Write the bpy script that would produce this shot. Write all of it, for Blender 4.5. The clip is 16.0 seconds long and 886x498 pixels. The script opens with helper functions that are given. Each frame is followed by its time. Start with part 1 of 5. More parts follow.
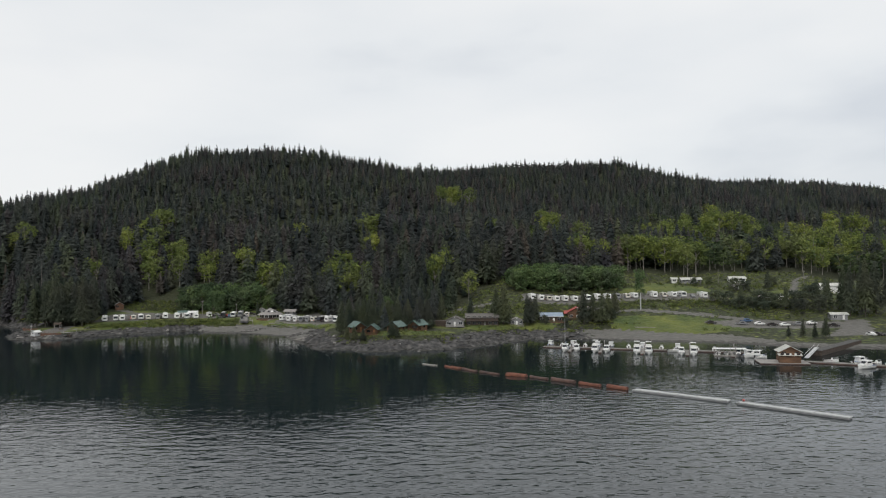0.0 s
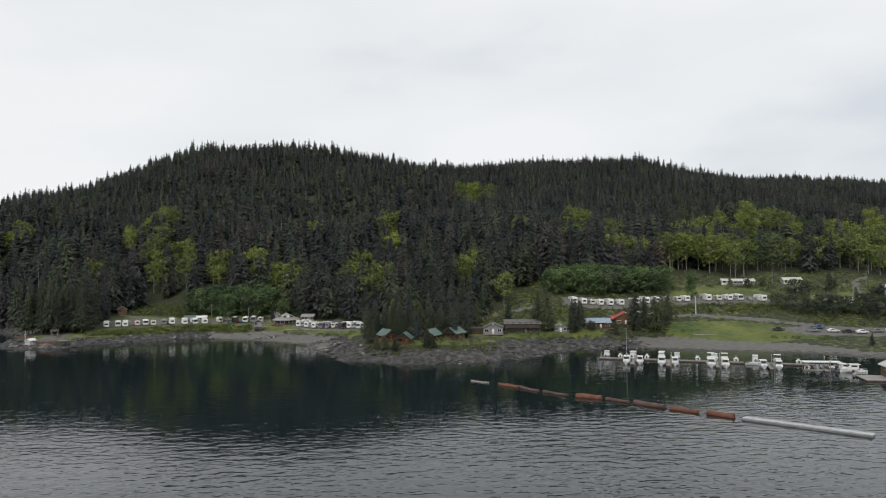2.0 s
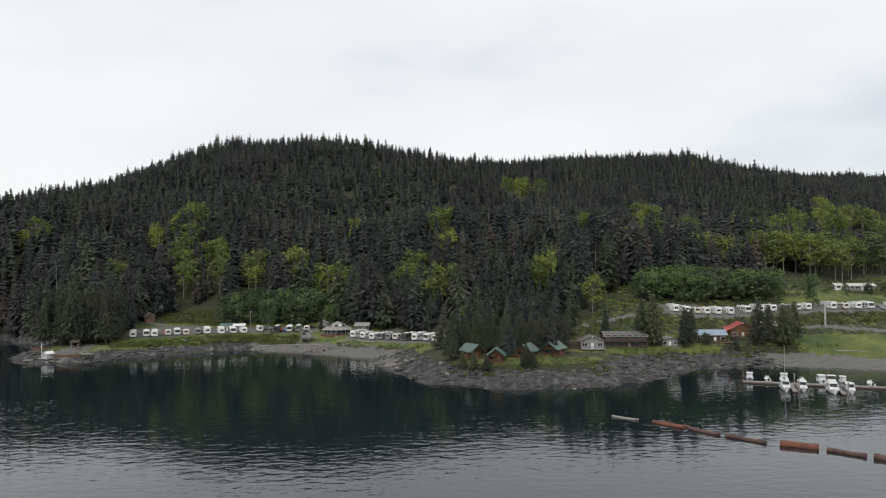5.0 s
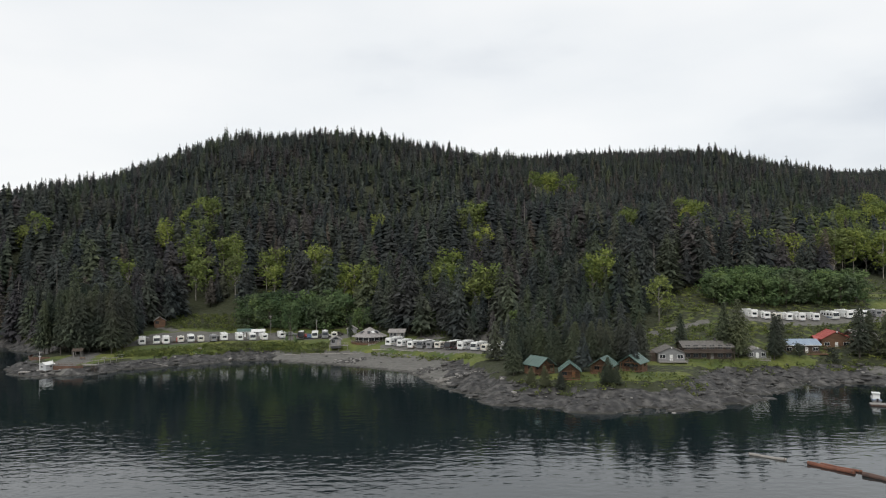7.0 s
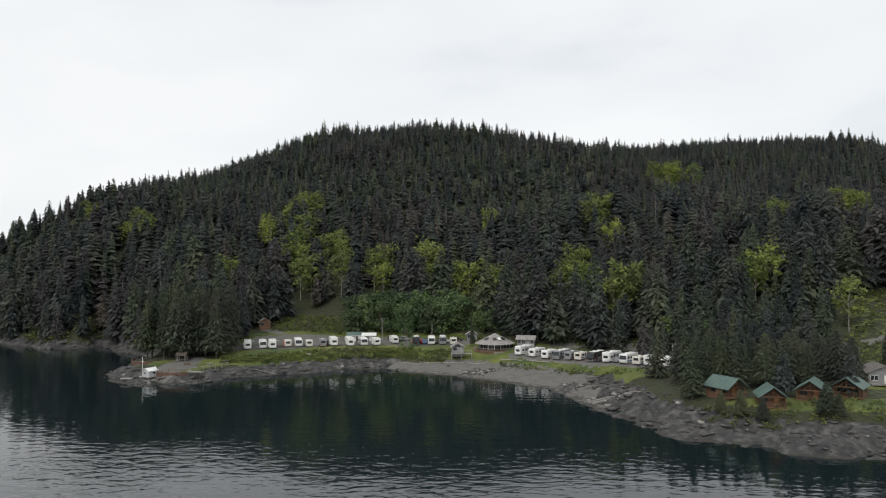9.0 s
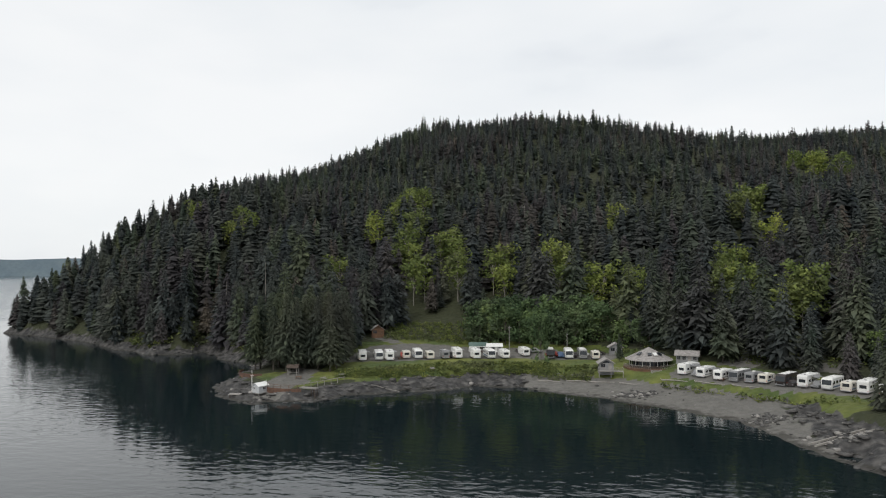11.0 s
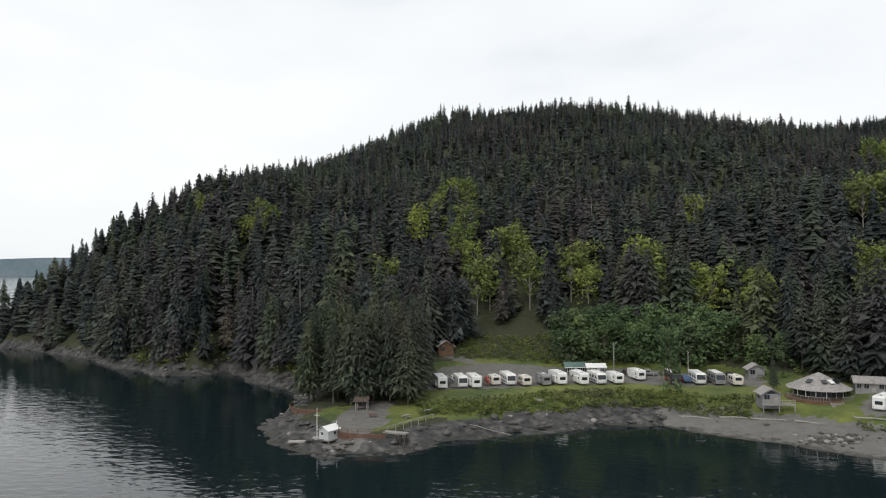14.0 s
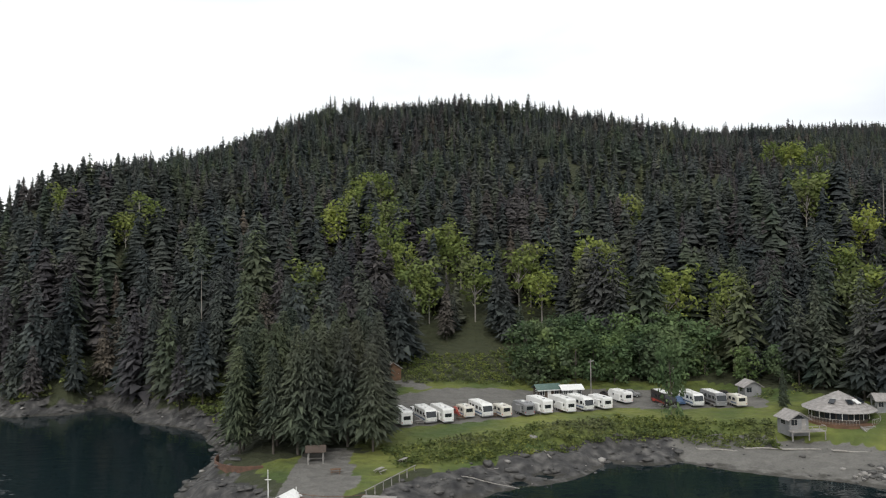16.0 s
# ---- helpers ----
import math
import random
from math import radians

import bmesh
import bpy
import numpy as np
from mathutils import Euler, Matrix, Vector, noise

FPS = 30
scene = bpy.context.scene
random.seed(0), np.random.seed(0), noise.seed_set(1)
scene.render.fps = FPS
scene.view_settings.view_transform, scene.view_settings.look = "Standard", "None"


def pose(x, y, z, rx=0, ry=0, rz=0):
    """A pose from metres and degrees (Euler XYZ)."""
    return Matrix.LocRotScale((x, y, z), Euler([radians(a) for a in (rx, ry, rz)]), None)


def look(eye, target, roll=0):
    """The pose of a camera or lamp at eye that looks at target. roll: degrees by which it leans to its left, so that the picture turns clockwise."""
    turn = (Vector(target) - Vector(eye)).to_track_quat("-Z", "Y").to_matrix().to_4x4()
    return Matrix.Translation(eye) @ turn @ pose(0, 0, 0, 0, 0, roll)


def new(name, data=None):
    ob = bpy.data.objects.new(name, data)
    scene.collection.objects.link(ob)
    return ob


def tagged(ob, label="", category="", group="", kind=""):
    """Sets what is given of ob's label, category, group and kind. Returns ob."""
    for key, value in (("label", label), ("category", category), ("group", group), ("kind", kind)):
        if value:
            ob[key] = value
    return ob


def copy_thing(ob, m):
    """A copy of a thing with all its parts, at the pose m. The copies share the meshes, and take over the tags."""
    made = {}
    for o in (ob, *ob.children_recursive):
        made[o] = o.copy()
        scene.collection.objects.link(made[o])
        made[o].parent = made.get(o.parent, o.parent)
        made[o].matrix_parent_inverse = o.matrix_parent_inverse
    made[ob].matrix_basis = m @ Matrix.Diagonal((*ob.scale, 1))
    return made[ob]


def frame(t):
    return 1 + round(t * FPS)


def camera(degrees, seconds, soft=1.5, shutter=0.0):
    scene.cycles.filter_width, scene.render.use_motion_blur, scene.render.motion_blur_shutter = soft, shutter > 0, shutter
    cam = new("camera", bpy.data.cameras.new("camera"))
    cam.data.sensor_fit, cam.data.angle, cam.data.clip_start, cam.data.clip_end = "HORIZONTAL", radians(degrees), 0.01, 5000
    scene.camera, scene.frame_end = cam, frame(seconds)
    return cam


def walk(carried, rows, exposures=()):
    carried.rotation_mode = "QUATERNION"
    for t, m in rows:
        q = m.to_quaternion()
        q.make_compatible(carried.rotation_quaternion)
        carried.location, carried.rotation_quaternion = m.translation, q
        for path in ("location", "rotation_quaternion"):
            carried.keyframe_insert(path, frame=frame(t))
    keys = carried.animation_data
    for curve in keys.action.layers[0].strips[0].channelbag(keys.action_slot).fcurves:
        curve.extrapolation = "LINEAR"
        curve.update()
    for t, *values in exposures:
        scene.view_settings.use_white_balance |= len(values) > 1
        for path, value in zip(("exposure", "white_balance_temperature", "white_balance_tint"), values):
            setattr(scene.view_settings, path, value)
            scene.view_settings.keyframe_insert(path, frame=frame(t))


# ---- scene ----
cam = camera(63.1, 16.0, soft=1.15)
PATH = [  # seconds, place, heading to the left, tilt up, lean
    (0, -1.79, 2.49, 33.48, -1.78, 1.26, -0.70),
    (0.5, -4.14, 11.19, 33.81, -1.54, 1.21, -0.74),
    (1, -7.24, 19.51, 34.04, -1.36, 1.23, -0.77),
    (1.5, -10.90, 27.56, 34.20, -1.44, 1.27, -0.79),
    (2, -14.95, 35.43, 34.31, -1.55, 1.21, -0.80),
    (2.5, -19.25, 43.23, 34.39, -1.56, 1.19, -0.80),
    (3, -23.68, 51.00, 34.45, -1.37, 1.28, -0.80),
    (3.5, -28.17, 58.81, 34.51, -1.25, 1.36, -0.79),
    (4, -32.63, 66.68, 34.55, -1.06, 1.31, -0.77),
    (6.5, -53.90, 107.25, 34.77, -0.36, 1.45, -0.62),
    (7, -58.00, 115.50, 34.81, -0.56, 1.36, -0.59),
    (7.5, -62.11, 123.75, 34.84, -0.42, 1.39, -0.55),
    (8, -66.29, 131.93, 34.88, 1.40, 1.29, -0.51),
    (8.5, -70.59, 140.03, 34.92, 3.85, 1.29, -0.48),
    (9, -75.07, 148.01, 34.97, 6.17, 1.27, -0.45),
    (9.5, -79.77, 155.83, 35.03, 8.21, 1.28, -0.42),
    (12, -107.91, 192.06, 35.64, 14.10, 1.48, -0.37),
    (12.5, -114.57, 198.79, 35.85, 13.98, 1.51, -0.39),
    (13, -121.53, 205.46, 36.10, 13.95, 1.50, -0.41),
    (13.5, -128.71, 212.14, 36.37, 14.03, 1.29, -0.45),
    (14, -136.03, 218.96, 36.67, 11.57, 1.28, -0.50),
    (14.5, -143.35, 226.04, 36.98, 9.94, 1.16, -0.57),
    (15, -150.52, 233.58, 37.28, 5.93, 1.27, -0.65),
    (15.5, -157.33, 241.77, 37.54, 2.38, 1.31, -0.75),
    (16, -163.54, 250.88, 37.73, 0.78, 1.42, -0.86),
]


def aim(x, y, z, yaw, up, roll):
    a, b = radians(yaw), radians(up)
    return look((x, y, z), (x - math.sin(a) * math.cos(b), y + math.cos(a) * math.cos(b), z + math.sin(b)), roll)


walk(cam, [(row[0], aim(*row[1:])) for row in PATH], exposures=[(0, -0.02), (7, 0.10), (12, 0.08), (13.5, 0.14), (16, 0.34)])

# ---- light: an overcast sky and a wide, weak sun ----
SUN_UP, SUN_ROUND = radians(44), radians(195)
world = bpy.data.worlds.new("overcast_sky")
scene.world = world
world.use_nodes = True
wn, wl = world.node_tree.nodes, world.node_tree.links
wn.clear()
sky = wn.new("ShaderNodeTexSky")
sky.sky_type, sky.sun_disc, sky.sun_elevation, sky.sun_rotation = "NISHITA", False, SUN_UP, SUN_ROUND
sky_dim = wn.new("ShaderNodeMixRGB")
sky_dim.blend_type, sky_dim.inputs[0].default_value, sky_dim.inputs[2].default_value = "MULTIPLY", 1, (0.10, 0.10, 0.10, 1)
wl.new(sky.outputs[0], sky_dim.inputs[1])
wco, wmap, wno, wra = wn.new("ShaderNodeTexCoord"), wn.new("ShaderNodeMapping"), wn.new("ShaderNodeTexNoise"), wn.new("ShaderNodeValToRGB")
wmap.inputs["Scale"].default_value = (1.3, 1.3, 3.6)
wmap.inputs["Location"].default_value = (3.1, 0.7, 0.2)
wno.inputs["Scale"].default_value, wno.inputs["Detail"].default_value, wno.inputs["Roughness"].default_value = 1.5, 5, 0.45
wra.color_ramp.elements[0].position, wra.color_ramp.elements[0].color = 0.34, (0.72, 0.755, 0.80, 1)
wra.color_ramp.elements[1].position, wra.color_ramp.elements[1].color = 0.60, (0.94, 0.95, 0.955, 1)
wmid = wra.color_ramp.elements.new(0.45)
wmid.color = (0.865, 0.89, 0.91, 1)
wmix, wbg, wout = wn.new("ShaderNodeMixRGB"), wn.new("ShaderNodeBackground"), wn.new("ShaderNodeOutputWorld")
wmix.inputs[0].default_value = 0.93
wl.new(wco.outputs["Generated"], wmap.inputs[0])
wl.new(wmap.outputs[0], wno.inputs["Vector"])
wl.new(wno.outputs[0], wra.inputs[0])
wl.new(sky_dim.outputs[0], wmix.inputs[1])
wl.new(wra.outputs[0], wmix.inputs[2])
wl.new(wmix.outputs[0], wbg.inputs[0])
wl.new(wbg.outputs[0], wout.inputs[0])
wbg.inputs[1].default_value = 0.97
sun = new("sun", bpy.data.lights.new("sun", "SUN"))
sun.data.energy, sun.data.angle, sun.data.color = 1.5, radians(35), (1, 0.96, 0.9)
sun.matrix_basis = look((0, 0, 0), (-math.sin(SUN_ROUND) * math.cos(SUN_UP), -math.cos(SUN_ROUND) * math.cos(SUN_UP), -math.sin(SUN_UP)))


# ---- materials ----
def shader(name, rough=0.8, metal=0.0):
    """A node material: its nodes, links, principled shader and world-place output."""
    m = bpy.data.materials.new(name)
    m.use_nodes = True
    n, l = m.node_tree.nodes, m.node_tree.links
    p = n["Principled BSDF"]
    p.inputs["Roughness"].default_value, p.inputs["Metallic"].default_value = rough, metal
    place = n.new("ShaderNodeNewGeometry").outputs["Position"]
    return m, n, l, p, place


def noise_of(n, l, place, size, detail=4.0, stretch=None):
    """A noise whose features are about size metres."""
    if stretch:
        mp = n.new("ShaderNodeMapping")
        mp.inputs["Scale"].default_value = stretch
        l.new(place, mp.inputs[0])
        place = mp.outputs[0]
    t = n.new("ShaderNodeTexNoise")
    t.inputs["Scale"].default_value, t.inputs["Detail"].default_value = 1.0 / size, detail
    l.new(place, t.inputs["Vector"])
    return t.outputs[0]


def ramp_of(n, l, fac, stops):
    r = n.new("ShaderNodeValToRGB")
    e = r.color_ramp.elements
    while len(e) < len(stops):
        e.new(0.5)
    for k, (at, c) in zip(e, stops):
        k.position, k.color = at, (*c, 1) if len(c) == 3 else c
    l.new(fac, r.inputs[0])
    return r.outputs[0]


def mixed(n, l, fac, a, b, blend="MIX"):
    m = n.new("ShaderNodeMixRGB")
    m.blend_type = blend
    for socket, v in zip(m.inputs, (fac, a, b)):
        if isinstance(v, (int, float)):
            socket.default_value = v
        elif isinstance(v, tuple):
            socket.default_value = (*v, 1)
        else:
            l.new(v, socket)
    return m.outputs[0]


def bumped(n, l, p, height, strength, distance):
    b = n.new("ShaderNodeBump")
    b.inputs["Strength"].default_value, b.inputs["Distance"].default_value = strength, distance
    l.new(height, b.inputs["Height"])
    l.new(b.outputs[0], p.inputs["Normal"])


def surface(name, a, b, size=0.6, rough=0.75, metal=0.0, bump=0.15, stretch=None, own=0.12):
    """A weathered surface between two colours at two scales; own: how far objects differ."""
    m, n, l, p, place = shader(name, rough, metal)
    big = noise_of(n, l, place, size, 3, stretch)
    fine = noise_of(n, l, place, size * 0.13, 5, stretch)
    c = mixed(n, l, ramp_of(n, l, big, [(0.3, (0, 0, 0)), (0.7, (1, 1, 1))]), a, b)
    c = mixed(n, l, 0.35, c, ramp_of(n, l, fine, [(0.25, (0.35, 0.35, 0.35)), (0.75, (1, 1, 1))]), "MULTIPLY")
    if own:
        info = n.new("ShaderNodeObjectInfo")
        c = mixed(n, l, own, c, ramp_of(n, l, info.outputs["Random"], [(0, (0.3, 0.3, 0.3)), (1, (1.0, 1.0, 1.0))]), "MULTIPLY")
    l.new(c, p.inputs["Base Color"])
    bumped(n, l, p, fine, 0.5, bump * 0.1)
    return m


def foliage(name, dark, light, patch=9.0, stand=False):
    """Needles or leaves: tone by tree, by spray and by fine grain; stand: many trees in one mesh, each with its own tone."""
    m, n, l, p, place = shader(name, 0.8)
    geo = n.new("ShaderNodeNewGeometry")
    if stand:
        attr = n.new("ShaderNodeVertexColor")
        attr.layer_name = "tone"
        own = attr.outputs[0]
    else:
        own = n.new("ShaderNodeObjectInfo").outputs["Random"]
    tone = noise_of(n, l, place, patch, 3, (1, 1, 0.5))
    c = mixed(n, l, ramp_of(n, l, tone, [(0.32, (0, 0, 0)), (0.68, (1, 1, 1))]), dark, light)
    c = mixed(n, l, 0.75, c, ramp_of(n, l, geo.outputs["Random Per Island"], [(0, (0.55, 0.57, 0.58)), (0.8, (1, 1, 1)), (1, (1.3, 1.3, 1.2))]), "MULTIPLY")
    c = mixed(n, l, 0.9, c, ramp_of(n, l, own, [(0, (0.62, 0.68, 0.78)), (0.5, (0.95, 0.97, 1.0)), (0.85, (1.15, 1.15, 1.0)), (1, (1.45, 1.35, 1.1))]), "MULTIPLY")
    brown = noise_of(n, l, place, patch * 3.1, 2)
    c = mixed(n, l, ramp_of(n, l, brown, [(0.50, (0, 0, 0)), (0.70, (0.4, 0.4, 0.4))]), c, (0.098, 0.088, 0.084))
    l.new(c, p.inputs["Base Color"])
    p.inputs["Specular IOR Level"].default_value = 0.15
    through_, blend = n.new("ShaderNodeBsdfTranslucent"), n.new("ShaderNodeMixShader")
    l.new(c, through_.inputs[0])
    blend.inputs[0].default_value = 0.30
    l.new(p.outputs[0], blend.inputs[1])
    l.new(through_.outputs[0], blend.inputs[2])
    l.new(blend.outputs[0], n["Material Output"].inputs[0])
    return m


# NEEDLES is greyed and blued: the hill's distance haze is mixed into its colours
NEEDLES = foliage("needles", (0.050, 0.060, 0.060), (0.106, 0.118, 0.104), stand=True)
NEEDLES_BROWN = foliage("bare_brown_needles", (0.070, 0.065, 0.067), (0.120, 0.110, 0.107), stand=True)
NEEDLES_CEDAR = foliage("cedar_needles", (0.058, 0.078, 0.060), (0.122, 0.140, 0.092), stand=True)
# paler, greener needle colour for the trees that stand singly
NEEDLES_PALER = foliage("paler_needles", (0.066, 0.084, 0.062), (0.136, 0.154, 0.095))
MAPLE_STAND = foliage("maple_stand_leaves", (0.132, 0.172, 0.050), (0.255, 0.290, 0.085), 6, stand=True)
MAPLE = foliage("maple_leaves", (0.132, 0.172, 0.050), (0.255, 0.290, 0.085), 6)
ALDER_STAND = foliage("alder_stand_leaves", (0.056, 0.085, 0.042), (0.112, 0.146, 0.062), 6, stand=True)
ALDER = foliage("alder_leaves", (0.078, 0.125, 0.058), (0.145, 0.20, 0.085), 6)
SHRUB = foliage("shrub_leaves", (0.105, 0.135, 0.045), (0.22, 0.25, 0.085), 4, stand=True)
BARK = surface("bark", (0.07, 0.06, 0.05), (0.14, 0.12, 0.10), 0.5, 0.9, stretch=(1, 1, 0.2))
PALE_BARK = surface("pale_bark", (0.20, 0.18, 0.16), (0.36, 0.34, 0.31), 0.5, 0.9, stretch=(1, 1, 0.2))

# ground: zone.r grass, zone.g bare rock, zone.b gravel and asphalt
GROUND, n, l, p, place = shader("ground", 0.92)
zone = n.new("ShaderNodeVertexColor")
zone.layer_name = "zone"
zs = n.new("ShaderNodeSeparateColor")
l.new(zone.outputs[0], zs.inputs[0])
g_big, g_mid, g_fine = noise_of(n, l, place, 14, 4), noise_of(n, l, place, 2.2, 5), noise_of(n, l, place, 0.35, 5)
vor = n.new("ShaderNodeTexVoronoi")
vor.inputs["Scale"].default_value = 0.55
l.new(mixed(n, l, 0.5, place, noise_of(n, l, place, 1.2, 3), "ADD"), vor.inputs["Vector"])


def sharp(fac):
    """A zone's edge, broken up by the finer noise."""
    s = n.new("ShaderNodeMath")
    s.operation = "ADD"
    l.new(fac, s.inputs[0])
    l.new(g_mid, s.inputs[1])
    return ramp_of(n, l, s.outputs[0], [(0.86, (0, 0, 0)), (1.1, (1, 1, 1))])


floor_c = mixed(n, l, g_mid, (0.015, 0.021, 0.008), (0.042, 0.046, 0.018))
grass_c = mixed(n, l, ramp_of(n, l, g_big, [(0.35, (0, 0, 0)), (0.65, (1, 1, 1))]), (0.052, 0.082, 0.016), (0.145, 0.162, 0.034))
grass_c = mixed(n, l, 0.5, grass_c, ramp_of(n, l, g_mid, [(0.3, (0.4, 0.4, 0.35)), (0.7, (1, 1, 1))]), "MULTIPLY")
rock_c = ramp_of(n, l, g_mid, [(0.28, (0.018, 0.018, 0.020)), (0.48, (0.044, 0.043, 0.042)), (0.72, (0.115, 0.110, 0.104))])
rock_c = mixed(n, l, 0.7, rock_c, ramp_of(n, l, vor.outputs["Distance"], [(0.0, (0.25, 0.25, 0.25)), (0.5, (1, 1, 1))]), "MULTIPLY")
grav_c = mixed(n, l, g_mid, (0.085, 0.082, 0.075), (0.185, 0.178, 0.162))
grav_c = mixed(n, l, 0.5, grav_c, ramp_of(n, l, g_fine, [(0.3, (0.45, 0.45, 0.45)), (0.7, (1, 1, 1))]), "MULTIPLY")
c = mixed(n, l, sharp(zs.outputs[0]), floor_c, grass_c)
c = mixed(n, l, sharp(zs.outputs[1]), c, rock_c)
c = mixed(n, l, sharp(zs.outputs[2]), c, grav_c)
height = n.new("ShaderNodeSeparateXYZ")
l.new(place, height.inputs[0])
wet = n.new("ShaderNodeMath")
wet.operation = "MULTIPLY_ADD"
wet.inputs[1].default_value = 1.2
l.new(g_mid, wet.inputs[0])
l.new(height.outputs[2], wet.inputs[2])
c = mixed(n, l, ramp_of(n, l, wet.outputs[0], [(0.75, (0.8, 0.8, 0.8)), (1.0, (0, 0, 0))]), c, (0.030, 0.028, 0.022))  # weed and wet rock below the tide line
l.new(c, p.inputs["Base Color"])
bumped(n, l, p, mixed(n, l, 0.5, g_mid, vor.outputs["Distance"]), 1.0, 0.9)

# sea water: dark below, mirror above, ripples in wind lanes
WATER, n, l, p, place = shader("sea_water", 0.045)
p.inputs["IOR"].default_value = 1.44
lanes = ramp_of(n, l, noise_of(n, l, place, 85, 4, (0.45, 1.2, 1)), [(0.34, (0.3, 0.3, 0.3)), (0.56, (1, 1, 1))])
w0 = noise_of(n, l, place, 5.0, 2, (0.6, 1, 1))
w1 = noise_of(n, l, place, 1.9, 2, (0.6, 1, 1))
w2 = noise_of(n, l, place, 0.9, 2, (0.8, 1, 1))
lee = n.new("ShaderNodeVertexColor")
lee.layer_name = "wind"
windy = mixed(n, l, 1.0, lanes, lee.outputs[0], "MULTIPLY")
windy = mixed(n, l, 1.0, windy, (0.22, 0.22, 0.22), "ADD")
waves = mixed(n, l, windy, (0.5, 0.5, 0.5), mixed(n, l, 0.10, mixed(n, l, 0.62, w0, w1), w2))
l.new(mixed(n, l, noise_of(n, l, place, 40, 2), (0.005, 0.010, 0.012), (0.008, 0.016, 0.018)), p.inputs["Base Color"])
bumped(n, l, p, waves, 1.0, 0.42)

# forest green turned blue, with the haze of distance painted into it
FAR_LAND = surface("hazed_far_forest", (0.10, 0.14, 0.17), (0.14, 0.18, 0.20), 120, 0.95, own=0)


# ---- making meshes ----
def mesh_of(name, verts, faces, mats):
    me = bpy.data.meshes.new(name)
    me.from_pydata(verts, [], faces)
    for m in mats if isinstance(mats, (list, tuple)) else [mats]:
        me.materials.append(m)
    return me


def joined(name, pieces, mat, tones=None):
    """One big triangle mesh from (verts array, tris array) pairs; tones: a grey value for each piece."""
    vs, fs, k = [], [], 0
    for v, f in pieces:
        vs.append(v)
        fs.append(f + k)
        k += len(v)
    v, f = np.concatenate(vs).astype(np.float32), np.concatenate(fs).astype(np.int32)
    me = bpy.data.meshes.new(name)
    me.vertices.add(len(v))
    me.vertices.foreach_set("co", v.ravel())
    me.loops.add(f.size)
    me.loops.foreach_set("vertex_index", f.ravel())
    me.polygons.add(len(f))
    me.polygons.foreach_set("loop_start", np.arange(0, f.size, 3, dtype=np.int32))
    me.update(calc_edges=True)
    me.materials.append(mat)
    if tones is not None:
        t = np.repeat(np.asarray(tones, np.float32), [len(q) for q in vs])
        me.color_attributes.new("tone", "FLOAT_COLOR", "POINT").data.foreach_set("color", np.stack([t, t, t, t * 0 + 1], 1).ravel())
    return me


def part(name, bm, material, parent, label=""):
    me = bpy.data.meshes.new(name)
    bm.to_mesh(me)
    bm.free()
    me.materials.append(material)
    ob = new(name, me)
    ob.parent = parent
    return tagged(ob, label)


def thing(name, at, label, category, group="", turn=0.0):
    ob = new(name)
    ob.matrix_basis = pose(*at, 0, 0, turn)
    return tagged(ob, label, category, group)


def box(bm, x0, x1, y0, y1, z0, z1, bevel=0.0):
    r = bmesh.ops.create_cube(bm, size=1)
    for v in r["verts"]:
        v.co = Vector((x0 + (v.co.x + 0.5) * (x1 - x0), y0 + (v.co.y + 0.5) * (y1 - y0), z0 + (v.co.z + 0.5) * (z1 - z0)))
    if bevel:
        es = {e for v in r["verts"] for e in v.link_edges}
        bmesh.ops.bevel(bm, geom=list(es), offset=bevel, segments=2, affect="EDGES", profile=0.6)
    return bm


def boxed(*dims, bevel=0.0):
    return box(bmesh.new(), *dims, bevel=bevel)


def rod(bm, a, b, r, r2=None, sides=8):
    """A tapered rod from a to b."""
    a, b = Vector(a), Vector(b)
    m = Matrix.Translation((a + b) / 2) @ (b - a).to_track_quat("Z", "Y").to_matrix().to_4x4()
    bmesh.ops.create_cone(bm, cap_ends=True, segments=sides, radius1=r, radius2=r if r2 is None else r2, depth=(b - a).length, matrix=m)
    return bm


def solid(profile, axis, t0, t1):
    """A profile (list of two-number points) drawn out along x or y."""
    bm = bmesh.new()
    ends = []
    for t in (t0, t1):
        ends.append([bm.verts.new((t, a, b) if axis == "x" else (a, t, b)) for a, b in profile])
    k = len(profile)
    for i in range(k):
        bm.faces.new((ends[0][i], ends[0][(i + 1) % k], ends[1][(i + 1) % k], ends[1][i]))
    bm.faces.new(ends[0])
    bm.faces.new(ends[1])
    bmesh.ops.recalc_face_normals(bm, faces=bm.faces)
    return bm


# ---- the plan of the land ----
SHORE = [(-470, 1500), (-462, 660), (-424, 514), (-376, 495), (-336, 478), (-300, 452), (-280, 440), (-264, 442), (-262, 453), (-250, 439), (-232, 426), (-220, 414),
         (-214, 401), (-212, 381), (-208, 367), (-198, 356), (-184, 349), (-172, 354), (-166, 367), (-152, 376), (-140, 383), (-124, 390), (-112, 382), (-98, 375),
         (-82, 364), (-68, 352), (-62, 337), (-56, 319), (-48, 303), (-38, 293), (-26, 287), (-10, 283), (2, 284), (16, 293), (28, 301), (38, 311), (52, 319),
         (74, 319), (94, 305), (118, 295), (132, 279), (150, 265), (196, 252), (300, 232), (1200, 190)]
